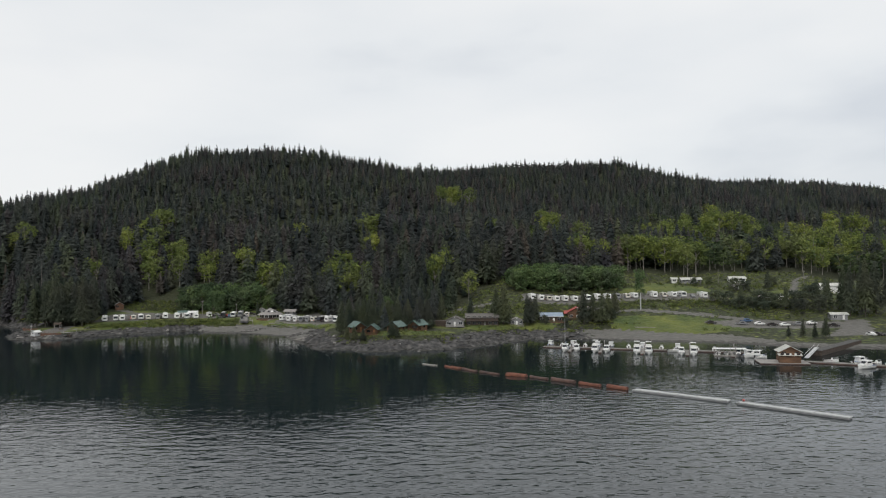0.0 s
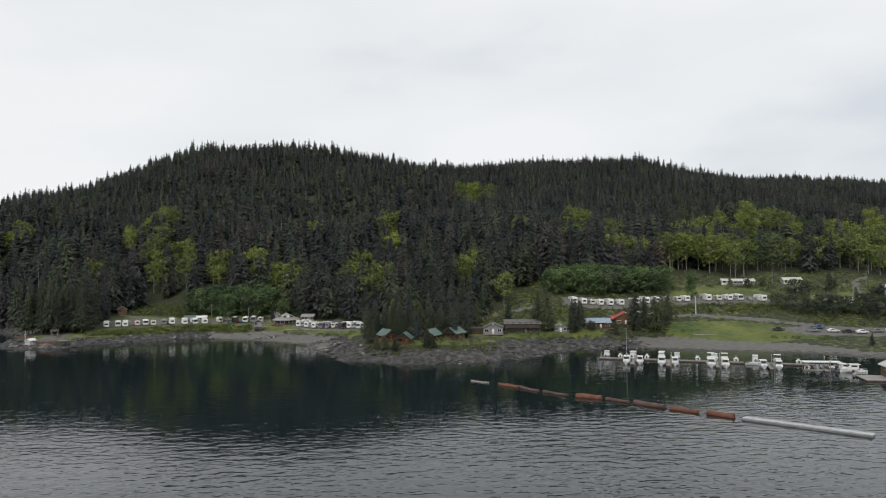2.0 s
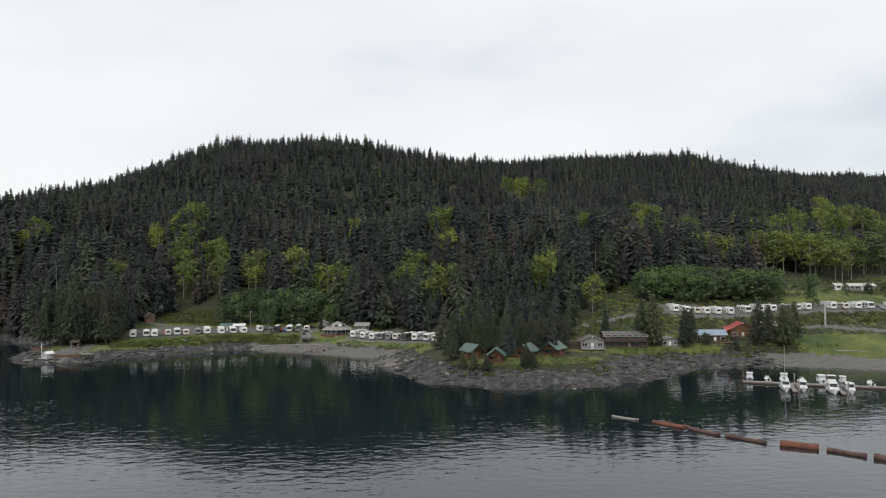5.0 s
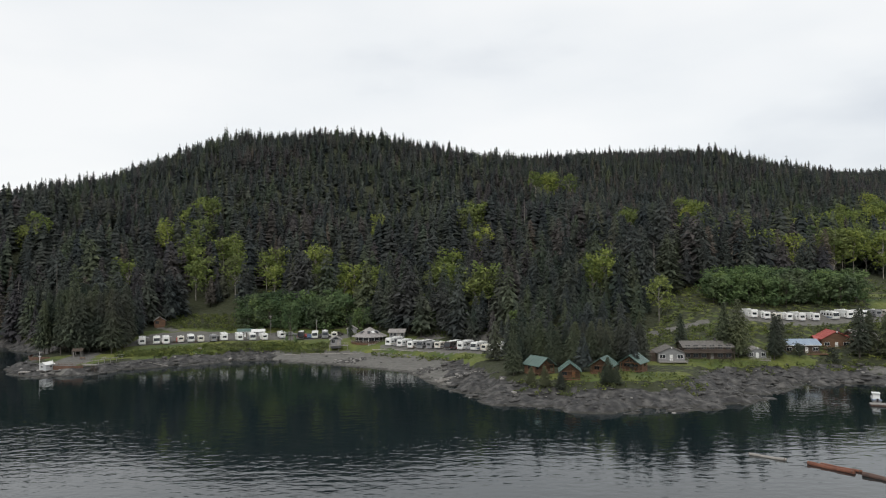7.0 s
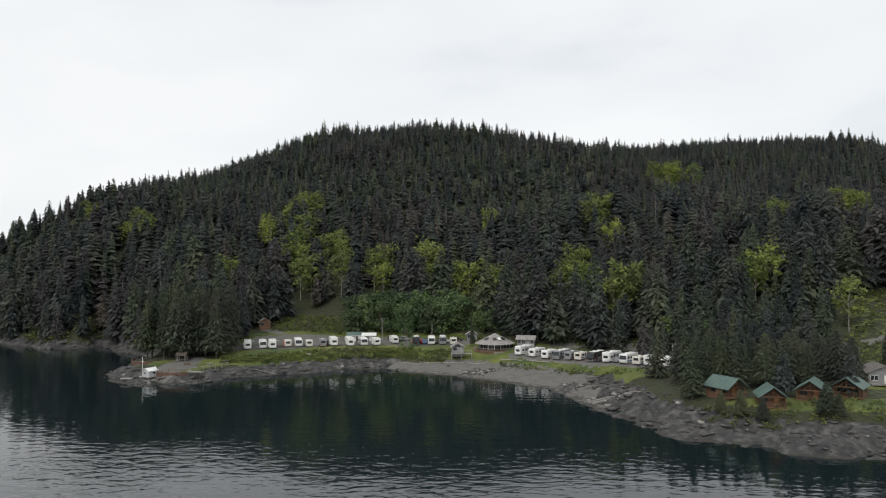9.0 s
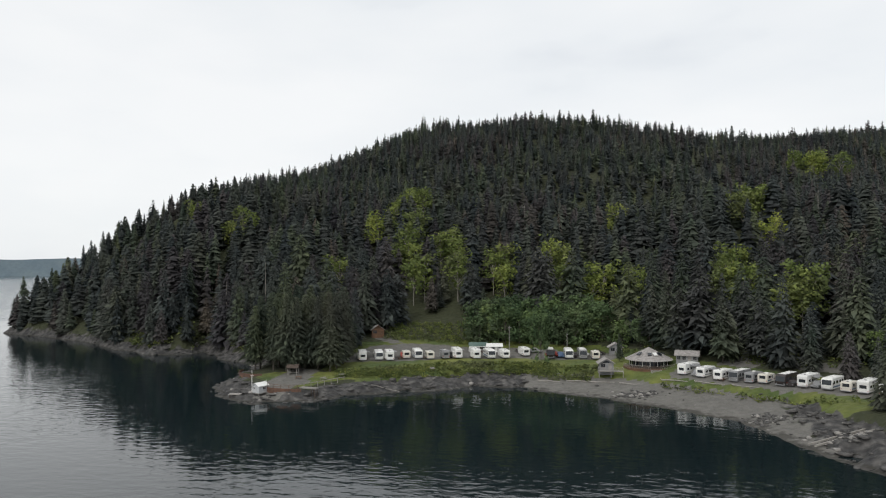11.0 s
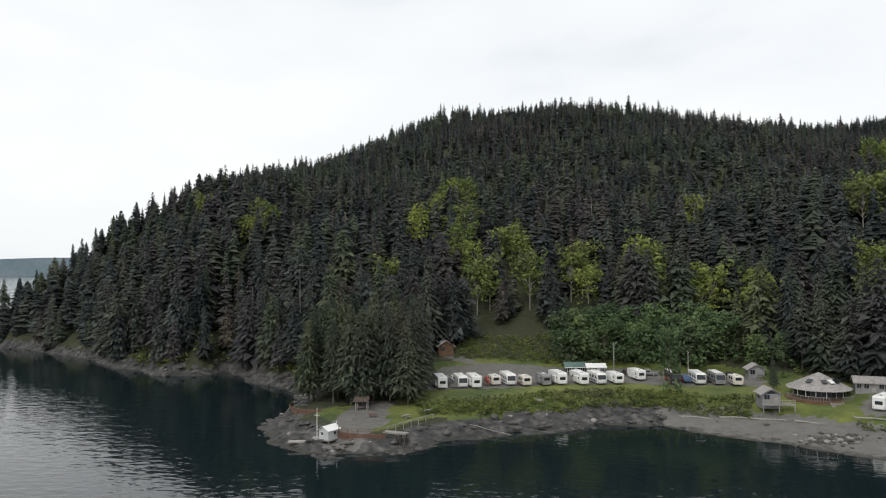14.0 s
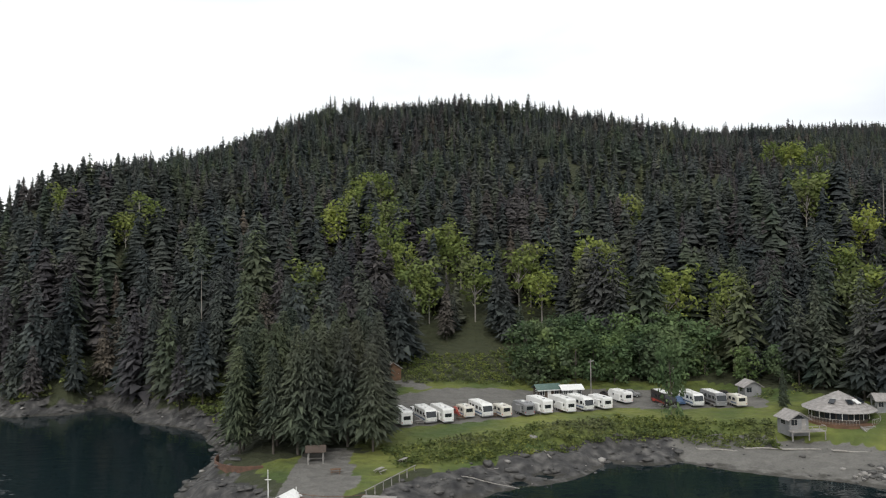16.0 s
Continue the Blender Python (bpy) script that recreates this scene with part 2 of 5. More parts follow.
# ground heights on the wooded hill, and on the benches along the shore
HILL = [(-258, 800, 156), (-316, 790, 123), (-345, 790, 104), (108, 932, 153), (-180, 790, 149), (-106, 788, 150), (-31, 850, 128), (60, 885, 143), (160, 900, 147), (261, 916, 151), (340, 930, 127), (489, 1005, 138), (640, 1050, 130),
        (-297, 700, 104), (-390, 640, 82), (-414, 528, 36), (-372, 524, 56), (-320, 560, 70), (-240, 520, 40), (-100, 507, 38), (-140, 472, 20),
        (28, 684, 93), (-48, 513, 45), (60, 520, 46), (200, 560, 46), (330, 620, 55), (480, 700, 58), (-200, 650, 97), (-258, 1100, 113), (100, 1200, 103), (600, 1300, 93), (900, 1000, 83), (-420, 1000, 43)]
BENCH = [(-178, 404, 5.4), (-144, 408, 5.4), (-104, 413, 5.4), (-144, 435, 5.6), (-100, 435, 5.8), (-76, 393, 5.4), (-54, 379, 5.4), (-34, 362, 5.4), (-180, 437, 10), (-184, 366, 2.6),
         (-200, 390, 4), (-34, 327, 5), (-20, 312, 5.2), (-5, 306, 5.4), (10, 345, 5), (45, 345, 5), (70, 352, 5.5), (115, 333, 5), (95, 352, 9.5), (50, 374, 16.2),
         (115, 372, 15.8), (142, 409, 21), (170, 410, 21), (210, 395, 16.5), (-34, 405, 11), (30, 400, 21), (170, 330, 5.5), (240, 340, 9), (120, 440, 27), (400, 420, 20), (-84, 427, 9), (500, 300, 8)]
ctrl = np.array(HILL + BENCH, float)
gap_ = np.hypot(ctrl[:, None, 0] - ctrl[None, :, 0], ctrl[:, None, 1] - ctrl[None, :, 1])
weights = np.linalg.solve(gap_ + np.eye(len(ctrl)) * 0.5, ctrl[:, 2] - 40)
shore = np.array(SHORE, float)
BEACH_X, BEACH_W = [-295, -255, -195, -145, -121, -111, -55, -40, 5, 20, 65, 115, 205], [3.5, 4.5, 9, 9, 9, 16, 20, 15, 15, 24, 19, 18, 22]


def coast(x, y):
    """The distance inland from the waterline; seawards it is negative."""
    best = np.full(x.shape, 1e9)
    for (ax, ay), (bx, by) in zip(shore[:-1], shore[1:]):
        ux, uy = bx - ax, by - ay
        s = np.clip(((x - ax) * ux + (y - ay) * uy) / (ux * ux + uy * uy), 0, 1)
        best = np.minimum(best, np.hypot(x - ax - s * ux, y - ay - s * uy))
    ring = np.vstack([shore, [(1200, 3000), (-470, 3000)]])
    inside = np.zeros(x.shape, bool)
    for (ax, ay), (bx, by) in zip(ring, np.roll(ring, -1, 0)):
        if ay != by:
            inside ^= ((ay > y) != (by > y)) & (x < (bx - ax) * (y - ay) / (by - ay) + ax)
    return np.where(inside, best, -best)


def wave_noise(x, y, seed, size):
    """Smooth value noise, in numpy."""
    x, y = x / size + seed * 17.3, y / size + seed * 5.7
    i, j = np.floor(x).astype(np.int64), np.floor(y).astype(np.int64)
    u, v = x - i, y - j
    u, v = u * u * (3 - 2 * u), v * v * (3 - 2 * v)

    def val(a, b):
        h = (a * 374761393 + b * 668265263 + seed * 974711) & 0x7FFFFFFF
        h = ((h ^ (h >> 13)) * 1274126177) & 0x7FFFFFFF
        return ((h ^ (h >> 16)) % 10007) / 10007.0
    return (val(i, j) * (1 - u) + val(i + 1, j) * u) * (1 - v) + (val(i, j + 1) * (1 - u) + val(i + 1, j + 1) * u) * v


def rocky(x, y):
    """1 where the shore is bare rock, 0 on the gravel beaches."""
    west = np.clip((-117 - x) / 6, 0, 1)
    point = np.clip((x + 61) / 10, 0, 1) * np.clip((84 - x) / 20, 0, 1)
    return np.maximum(west, point)


def land(x, y):
    """Ground height and distance inland."""
    x, y = np.atleast_1d(np.asarray(x, float)), np.atleast_1d(np.asarray(y, float))
    d = coast(x, y) + (wave_noise(x, y, 3, 9) - 0.5) * 5 * rocky(x, y) + (wave_noise(x, y, 4, 3) - 0.5) * 1.5
    hill = np.full(x.shape, 40.0)
    for (cx, cy, _), w in zip(ctrl, weights):
        hill += w * np.hypot(x - cx, y - cy)
    far = np.clip((hill - 9) / 30, 0, 1)
    hill = hill + far * ((wave_noise(x, y, 5, 60) - 0.5) * 9 + (wave_noise(x, y, 6, 22) - 0.5) * 6)
    w = np.interp(x, BEACH_X, BEACH_W)
    beach = np.where(d < w, 2.7 * d / w, 2.7 + (d - w) * np.where(x < -226, 0.9, 0.75))
    rock = rocky(x, y) * np.clip(d / 3, 0, 1) * np.clip((w + 3 - d) / 4, 0, 1)
    beach = beach + rock * ((wave_noise(x, y, 7, 4) - 0.45) * 3.0 + (wave_noise(x, y, 8, 2.0) - 0.5) * 1.8)
    k = 0.8
    h = -np.logaddexp(-np.clip(beach, -20, 500) / k, -np.clip(hill, 0.5, 400) / k) * k
    return np.where(d < 0, np.maximum(d * 0.3, -5), h), d


def ground_at(x, y):
    return float(land([x], [y])[0][0])


def inside(poly, x, y):
    hit = np.zeros(np.shape(x), bool)
    for (ax, ay), (bx, by) in zip(poly, poly[1:] + poly[:1]):
        if ay != by:
            hit ^= ((ay > y) != (by > y)) & (x < (bx - ax) * (y - ay) / (by - ay) + ax)
    return hit


PARK = [(-182, 388), (-182, 426), (-166, 436), (-144, 441), (-98, 438), (-78, 411), (-56, 391), (-28, 365), (-28, 349), (-54, 347), (-94, 380), (-124, 386), (-164, 374)]
OPEN = [(4, 300), (2, 348), (12, 364), (26, 386), (42, 410), (92, 414), (112, 412), (112, 438), (150, 448), (230, 440), (420, 420), (420, 210), (100, 280)]
LAWN = [(-206, 350), (-202, 377), (-190, 385), (-168, 386), (-166, 344)]
CAPE = [(-42, 287), (-38, 307), (-30, 315), (-4, 315), (16, 319), (26, 287)]

POINT_GROVE = [(-218, 379), (-216, 405), (-182, 412), (-172, 388), (-190, 381)]
CABIN_GROVE = [(-40, 315), (-34, 341), (-24, 349), (2, 346), (6, 324), (-4, 317)]
THICKET = [(-150, 438), (-145, 453), (-108, 453), (-97, 441), (-103, 436)]

GLADE = [(-180, 428), (-176, 452), (-162, 460), (-146, 456), (-144, 440)]
FIELDS = [[(84, 328), (92, 346), (120, 344), (146, 330), (140, 316), (118, 314)], [(104, 381), (108, 392), (128, 402), (150, 398), (158, 384), (150, 379)], [(172, 374), (176, 388), (196, 392), (200, 378)],
          [(2, 330), (6, 342), (60, 346), (60, 340)], [(112, 402), (112, 412), (144, 408), (140, 402)]]

# the ground sheet, finer along the shore
gx = np.concatenate([np.arange(-900, -440, 20), np.arange(-440, -236, 2.5), np.arange(-236, 70, 1.5), np.arange(70, 250, 3), np.arange(250, 1200, 16)])
gy = np.concatenate([np.arange(150, 276, 14), np.arange(276, 440, 1.5), np.arange(440, 530, 2.5), np.arange(530, 1240, 9)])
XX, YY = np.meshgrid(gx, gy)
HH, DD = land(XX.ravel(), YY.ravel())
nx, ny = len(gx), len(gy)
quad = (np.arange(ny - 1)[:, None] * nx + np.arange(nx - 1)[None, :]).ravel()
tris = np.concatenate([np.stack([quad, quad + 1, quad + nx + 1], 1), np.stack([quad, quad + nx + 1, quad + nx], 1)])
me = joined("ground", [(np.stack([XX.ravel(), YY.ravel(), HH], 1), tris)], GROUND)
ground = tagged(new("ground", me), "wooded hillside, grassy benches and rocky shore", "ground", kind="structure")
x, y, d = XX.ravel(), YY.ravel(), DD
width = np.interp(x, BEACH_X, BEACH_W)
fields = np.zeros(x.shape, bool)
for poly in FIELDS:
    fields |= inside(poly, x, y)
meadow = inside(OPEN, x, y) & (d > width + 2)
grass = (inside(PARK, x, y) | fields | inside(LAWN, x, y) & (d > width + 3) | inside(CAPE, x, y) & (d > width + 4)) & (d > width - 1)
bare = (d < width) * 1.0
rockz = bare * rocky(x, y)
grav = bare * (1 - rocky(x, y))
ROAD = [(-180, 413), (-164, 416), (-142, 421), (-126, 423), (-94, 418), (-94, 424), (-106, 431), (-144, 436), (-166, 431), (-178, 422)]
PADS = [(-180, 398), (-154, 406), (-126, 418), (-94, 412), (-92, 420), (-130, 428), (-180, 416)]
PADS2 = [(-80, 389), (-54, 370), (-30, 353), (-24, 359), (-50, 383), (-74, 400)]
PATH_ = [(-188, 355), (-182, 354), (-180, 370), (-184, 388), (-192, 389), (-192, 367)]
TRACKS = [[(80, 356), (106, 355), (135, 346), (152, 335), (150, 331), (133, 342), (105, 352), (80, 353)], [(128, 333), (150, 335), (190, 325), (190, 314), (165, 316), (140, 321)],
          [(168, 300), (188, 298), (202, 328), (192, 328), (180, 312)], [(198, 382), (204, 392), (220, 420), (240, 438), (238, 440), (217, 421), (201, 394), (194, 384)],
          [(50, 371), (52, 383), (150, 380), (150, 366)], [(-182, 433), (-171, 428), (-168, 431), (-180, 437)],
          [(-66, 398), (-61, 405), (-52, 399), (-57, 392)], [(-47, 389), (-44, 395), (-33, 387), (-36, 380)], [(8, 362), (40, 372), (40, 375), (6, 366)]]
for poly in (ROAD, PADS, PADS2, PATH_, *TRACKS):
    grav = np.maximum(grav, inside(poly, x, y) * 1.0)
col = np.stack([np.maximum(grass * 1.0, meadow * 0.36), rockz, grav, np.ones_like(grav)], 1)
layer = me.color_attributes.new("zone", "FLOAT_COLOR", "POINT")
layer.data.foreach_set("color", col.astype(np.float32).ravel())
me.polygons.foreach_set("use_smooth", rockz[tris].mean(1) < 0.5)

wx = np.concatenate([[-4900, -2000, -1000], np.arange(-600, 420, 12), [500, 900, 2000, 4900]])
wy = np.concatenate([[-600, -200], np.arange(-60, 700, 12), [900, 1500, 2800, 4900]])
WX, WY = (a.ravel() for a in np.meshgrid(wx, wy))
off = -coast(WX, WY)
calm = np.clip((off - 55 - 110 * wave_noise(WX, WY, 12, 60)) / 75, 0, 1)
calm = np.where(WX < -215, np.maximum(calm, np.clip((off - 12) / 40, 0, 1) * 0.55), calm)
quad = (np.arange(len(wy) - 1)[:, None] * len(wx) + np.arange(len(wx) - 1)[None, :]).ravel()
me = joined("water", [(np.stack([WX, WY, WX * 0], 1), np.concatenate([np.stack([quad, quad + 1, quad + len(wx) + 1], 1), np.stack([quad, quad + len(wx) + 1, quad + len(wx)], 1)]))], WATER)
layer = me.color_attributes.new("wind", "FLOAT_COLOR", "POINT")
layer.data.foreach_set("color", np.stack([calm, calm, calm, calm * 0 + 1], 1).astype(np.float32).ravel())
water = tagged(new("water", me), "dark sea water, slick inshore and rippled further out", "water", kind="structure")
# low wooded land across the strait, its haze given by colour alone
fa = np.linspace(-20, 75, 160)
fh = 75 + 60 * wave_noise(fa, fa * 0, 9, 14) + 10 * wave_noise(fa, fa * 0, 10, 1.5)
fv = [(-120 - r * math.sin(radians(a)), 200 + r * math.cos(radians(a)), z) for r, high in ((4350, 0), (4450, 1), (4600, 0)) for a, h in zip(fa, fh) for z in [h if high else -5]]
k = len(fa)
far = new("backdrop", mesh_of("backdrop", fv, [(r * k + i, r * k + i + 1, (r + 1) * k + i + 1, (r + 1) * k + i) for r in (0, 1) for i in range(k - 1)], FAR_LAND))
tagged(far, "low wooded land across the strait, coloured with blue haze", "backdrop", kind="structure")


# ---- trees ----
def conifer(rng, whorls, arms, spread, bare_to, level=1):
    """Crown of a conifer of height 1: whorls of drooping sprays. level 0: far, 1: mid, 2: near, feathered. Returns verts, tris."""
    v, f = [], []
    full = 0.62 + 0.3 * rng.random()
    lop, lop_at = 0.25 * rng.random(), rng.random() * math.tau
    for i in range(whorls):
        gap = rng.random() < 0.10 and 0.15 < i / whorls < 0.8
        ragged = 0.88 + 0.2 * rng.random()
        for j in range(arms):
            if rng.random() < (0.6 if gap else 0.06):
                continue
            s = min(0.97, (i + rng.random() * 1.2) / whorls)
            z = bare_to + (1 - bare_to) * s
            a = (j + rng.random() * 0.9) / arms * math.tau + i * 0.7
            r = (spread * (1 - s) ** full * min(1, 0.55 + s * 3) + 0.012) * ragged * (0.68 + 0.42 * rng.random()) * (1 + lop * math.cos(a - lop_at))
            drop = r * (0.12 + 0.6 * rng.random())
            wide = r * (0.30 + 0.2 * rng.random())
            ca, sa = math.cos(a), math.sin(a)
            if level == 0:
                q, w = len(v), wide * 1.15
                v += [(ca * r * 0.12, sa * r * 0.12, z + 0.018), (ca * r - sa * w, sa * r + ca * w, z - drop), (ca * r * 0.92 + sa * w, sa * r * 0.92 - ca * w, z - drop * (0.7 + 0.6 * rng.random()))]
                f.append((q, q + 1, q + 2))
                continue
            # small pointed sprays along the bough, tips outwards and down
            for start in ((0.40 + 0.45 * rng.random(),) if level == 1 else (0.34, 0.55, 0.74, 0.90)):
                turn = (rng.random() - 0.5) * (1.0 if level == 1 else 1.7)
                ct, st = math.cos(a + turn), math.sin(a + turn)
                x0, y0, z0 = ca * r * start, sa * r * start, z - drop * start
                long_ = (r * 0.48 if level == 1 else r * 0.30) * (0.7 + 0.6 * rng.random()) + 0.012
                ww, tilt = long_ * (0.36 if level == 1 else 0.22), (rng.random() - 0.5) * 1.2
                q = len(v)
                v += [(x0 - st * ww, y0 + ct * ww, z0 + tilt * ww), (x0 + st * ww, y0 - ct * ww, z0 - tilt * ww), (x0 + ct * long_, y0 + st * long_, z0 - long_ * (0.15 + 0.75 * rng.random()))]
                f.append((q, q + 1, q + 2))
    core = 0.38 if level == 0 else 0.28
    q = len(v)
    v += [(spread * core * math.cos(k * 1.047), spread * core * math.sin(k * 1.047), bare_to + 0.05 * rng.random()) for k in range(6)] + [(0, 0, 0.90)]
    f += [(q + k, q + (k + 1) % 6, q + 6) for k in range(6)]
    q = len(v)
    v += [(0.012, 0, 0.92), (-0.006, 0.010, 0.92), (-0.006, -0.010, 0.92), (0, 0, 1.0)]
    f += [(q, q + 1, q + 3), (q + 1, q + 2, q + 3), (q + 2, q, q + 3)]
    return np.array(v), np.array(f)


def stem(radius, top=0.95, sides=5, lean=0.0):
    v, f = [], []
    for i, z in enumerate((-0.06, 0.3, 0.65, top)):
        r = radius * (1 - max(0, z) * 0.92)
        v += [(r * math.cos(k / sides * math.tau) + lean * z * z, r * math.sin(k / sides * math.tau), z) for k in range(sides)]
    for i in range(3):
        for k in range(sides):
            a, b = i * sides + k, i * sides + (k + 1) % sides
            f += [(a, b, b + sides), (a, b + sides, a + sides)]
    return np.array(v), np.array(f)


def limb(a, b, r):
    """A three-sided limb."""
    a, b = np.array(a), np.array(b)
    u = np.cross(b - a, (0.3, 0.9, 0.2))
    u /= np.linalg.norm(u)
    w = np.cross(b - a, u)
    w /= np.linalg.norm(w)
    v = [a + r * (u * math.cos(k * 2.094) + w * math.sin(k * 2.094)) for k in range(3)] + [b]
    return np.array(v), np.array([(0, 1, 3), (1, 2, 3), (2, 0, 3)])


def broadleaf(rng, clumps, leaves, wide, low, size):
    """Crown and limbs of a leafy tree of height 1."""
    v, f, limbs = [], [], []
    for c in range(clumps):
        a, z = rng.random() * math.tau, low + (0.93 - low) * rng.random() ** 0.8
        r = wide * math.sqrt(max(0.05, 1 - ((z - (low + 0.35)) / 0.62) ** 2)) * (0.35 + 0.65 * rng.random())
        cx, cy = r * math.cos(a), r * math.sin(a)
        limbs.append(limb((0, 0, z * 0.62), (cx, cy, z), 0.010))
        cr = 0.07 + 0.07 * rng.random()
        for k in range(leaves):
            o = np.array([rng.gauss(0, 1), rng.gauss(0, 1), rng.gauss(0, 0.75)])
            o *= cr * (0.55 + 0.6 * rng.random()) / np.linalg.norm(o)
            t = np.array([rng.gauss(0, 1), rng.gauss(0, 1), rng.gauss(0, 0.6)])
            t /= np.linalg.norm(t)
            b = np.cross(t, o + (0.01, 0, 0.03))
            b /= np.linalg.norm(b) + 1e-6
            s = size * (0.6 + 0.8 * rng.random())
            m = o + (cx, cy, z)
            q = len(v)
            v += [m - t * s, m + b * s * 0.6, m + t * s, m - b * s * 0.6]
            f += [(q, q + 1, q + 2), (q, q + 2, q + 3)]
    return np.array(v), np.array(f), limbs


rng = random.Random(7)
FIRS = [conifer(rng, 30, 20, 0.19 + 0.07 * rng.random(), 0.03 + 0.2 * rng.random()) for k in range(12)]
FIRS_MID = [conifer(rng, 20, 13, 0.165 + 0.085 * rng.random(), 0.03 + 0.1 * rng.random(), 0) for k in range(12)]
FIRS_FAR = [conifer(rng, 12, 8, 0.22 + 0.10 * rng.random(), 0.04, 0) for k in range(12)]
LEAFY = [broadleaf(rng, 28, 22, 0.27, 0.30, 0.032) for k in range(7)]
LEAFY_FAR = [broadleaf(rng, 15, 8, 0.27, 0.28, 0.058) for k in range(7)]


def placed(shape, x, y, z, h, turn, thin=1.0):
    ca, sa = math.cos(turn), math.sin(turn)
    v = shape
    return np.stack([(v[:, 0] * ca - v[:, 1] * sa) * h * thin + x, (v[:, 0] * sa + v[:, 1] * ca) * h * thin + y, v[:, 2] * h + z], 1)


def wooded(x, y, d):
    w = np.interp(x, BEACH_X, BEACH_W)
    clear = inside(PARK, x, y) | inside(OPEN, x, y) | inside(LAWN, x, y) | inside(CAPE, x, y)
    glade = np.hypot((x - 28) / 9, (y - 684) / 40) < 1
    grove = inside(POINT_GROVE, x, y) | inside(CABIN_GROVE, x, y) | inside(THICKET, x, y)
    return (d > np.where(x < -222, w - 1, w + 2)) & ~clear & ~glade & ~inside(GLADE, x, y) & ~grove


def scatter(x0, x1, y0, y1, step, seed):
    r = np.random.RandomState(seed)
    px, py = np.meshgrid(np.arange(x0, x1, step), np.arange(y0, y1, step))
    px = px.ravel() + r.uniform(-0.45, 0.45, px.size) * step
    py = py.ravel() + r.uniform(-0.45, 0.45, py.size) * step
    h, d = land(px, py)
    keep = wooded(px, py, d)
    return px[keep], py[keep], h[keep]


# bigleaf maples in spring leaf, in the gullies
MAPLES = [(-198, 556), (-202, 536), (-192, 516), (-205, 514), (-189, 493), (-179, 488), (-170, 497), (-161, 492), (-143, 478), (-137, 469), (-119, 483), (-115, 470),
          (-102, 461), (-206, 464), (-284, 515), (-92, 546), (-39, 506), (-34, 481), (-54, 461), (-86, 456), (-53, 439), (-157, 472), (-175, 468), (-319, 538),
          (-42, 416), (-36, 420), (-59, 440), (23, 378), (6, 410), (116, 527), (154, 485)]
GULLIES = [(55, 529, 4, 2), (91, 547, 8, 4), (196, 575, 12, 5), (205, 529, 12, 5), (264, 595, 14, 5), (288, 572, 14, 5), (251, 613, 10, 4), (125, 456, 12, 9), (100, 462, 7, 5),
           (163, 452, 12, 8), (373, 608, 20, 8), (280, 504, 20, 10), (80, 502, 8, 4), (238, 462, 20, 12), (291, 488, 20, 8), (28, 660, 10, 5), (330, 480, 30, 14)]
spots = [(x, y) for x, y in MAPLES] + [(x + 4, y + 3) for x, y in MAPLES[::2]] + [(x + rng.gauss(0, r), y + rng.gauss(0, r * 0.5)) for x, y, r, count in GULLIES for k in range(count)]
stands = {"firs": [], "cedars": [], "thin": []}
tones = {"firs": [], "cedars": [], "thin": []}
stems, dead, leaves_, limbs_, leaf_tones, alders, alder_tones = [], [], [], [], [], [], []
STEM = stem(0.011)
# the woods end a little behind the crest, where the land falls away
CREST_X, CREST_Y = [-450, -258, -106, -31, 60, 160, 300, 420, 520, 760], [880, 850, 840, 890, 930, 975, 985, 1040, 1080, 1090]
for region, step, shapes in (((-450, 330, 296, 468), 6.8, FIRS), ((-450, 330, 468, 560), 6.9, FIRS_MID), ((-450, 760, 560, 1090), 7.0, FIRS_FAR), ((330, 760, 260, 560), 9, FIRS_FAR)):
    px, py, pz = scatter(*region, step, 11)
    room = np.min([np.hypot(px - mx, (py - my + 4) * 0.55) for mx, my in spots], axis=0) > 5.6
    room &= py < np.interp(px, CREST_X, CREST_Y)
    px, py, pz = px[room], py[room], pz[room]
    mix_ = wave_noise(px, py, 15, 40)
    for x, y, z, stand_mix in zip(px, py, pz, mix_):
        if y < 560 and x < 330:
            h = rng.choice((13, 17, 20, 22, 24, 27)) * (0.85 + 0.3 * rng.random()) * (1 - 0.30 * max(0, (y - 480) / 80))
        else:
            h = (12.2 if rng.random() < 0.9 else 16) * (0.82 + 0.36 * rng.random())
        if -45 < x < 35 and y < 392:
            h *= 0.6
        turn = rng.random() * math.tau
        if rng.random() < (0.022 if y < 560 else 0.006):
            dead.append((placed(STEM[0], x, y, z, h * 0.9, turn), STEM[1]))
            continue
        if 60 < x < 480 and 400 < y < 640 and stand_mix + 0.35 * min(1, (x - 60) / 160) - 0.3 * max(0, (y - 540) / 100) > 0.62 + 0.25 * rng.random():
            v, f, li = rng.choice(LEAFY_FAR)
            alders.append((placed(v, x, y, z, h * 0.72, turn, 1.25), f))
            alder_tones.append(rng.random())
            limbs_.append((placed(STEM[0], x, y, z, h * 0.62, turn, 1.3), STEM[1]))
            continue
        v, f = rng.choice(shapes)
        kind = rng.random() + 0.7 * (stand_mix - 0.5)
        key = "cedars" if kind > 0.80 else "thin" if kind < 0.15 else "firs"
        stands[key].append((placed(v, x, y, z, h, turn, 0.85 + 0.4 * rng.random()), f))
        tones[key].append(min(1, max(0, rng.gauss(0.5, 0.26))))
        if y < 480:
            stems.append((placed(STEM[0], x, y, z, h, turn), STEM[1]))
tagged(new("conifer_forest", joined("conifer_forest", stands["firs"], NEEDLES, tones["firs"])), "dense dark conifer forest covering the hill", "forest", kind="stuff")
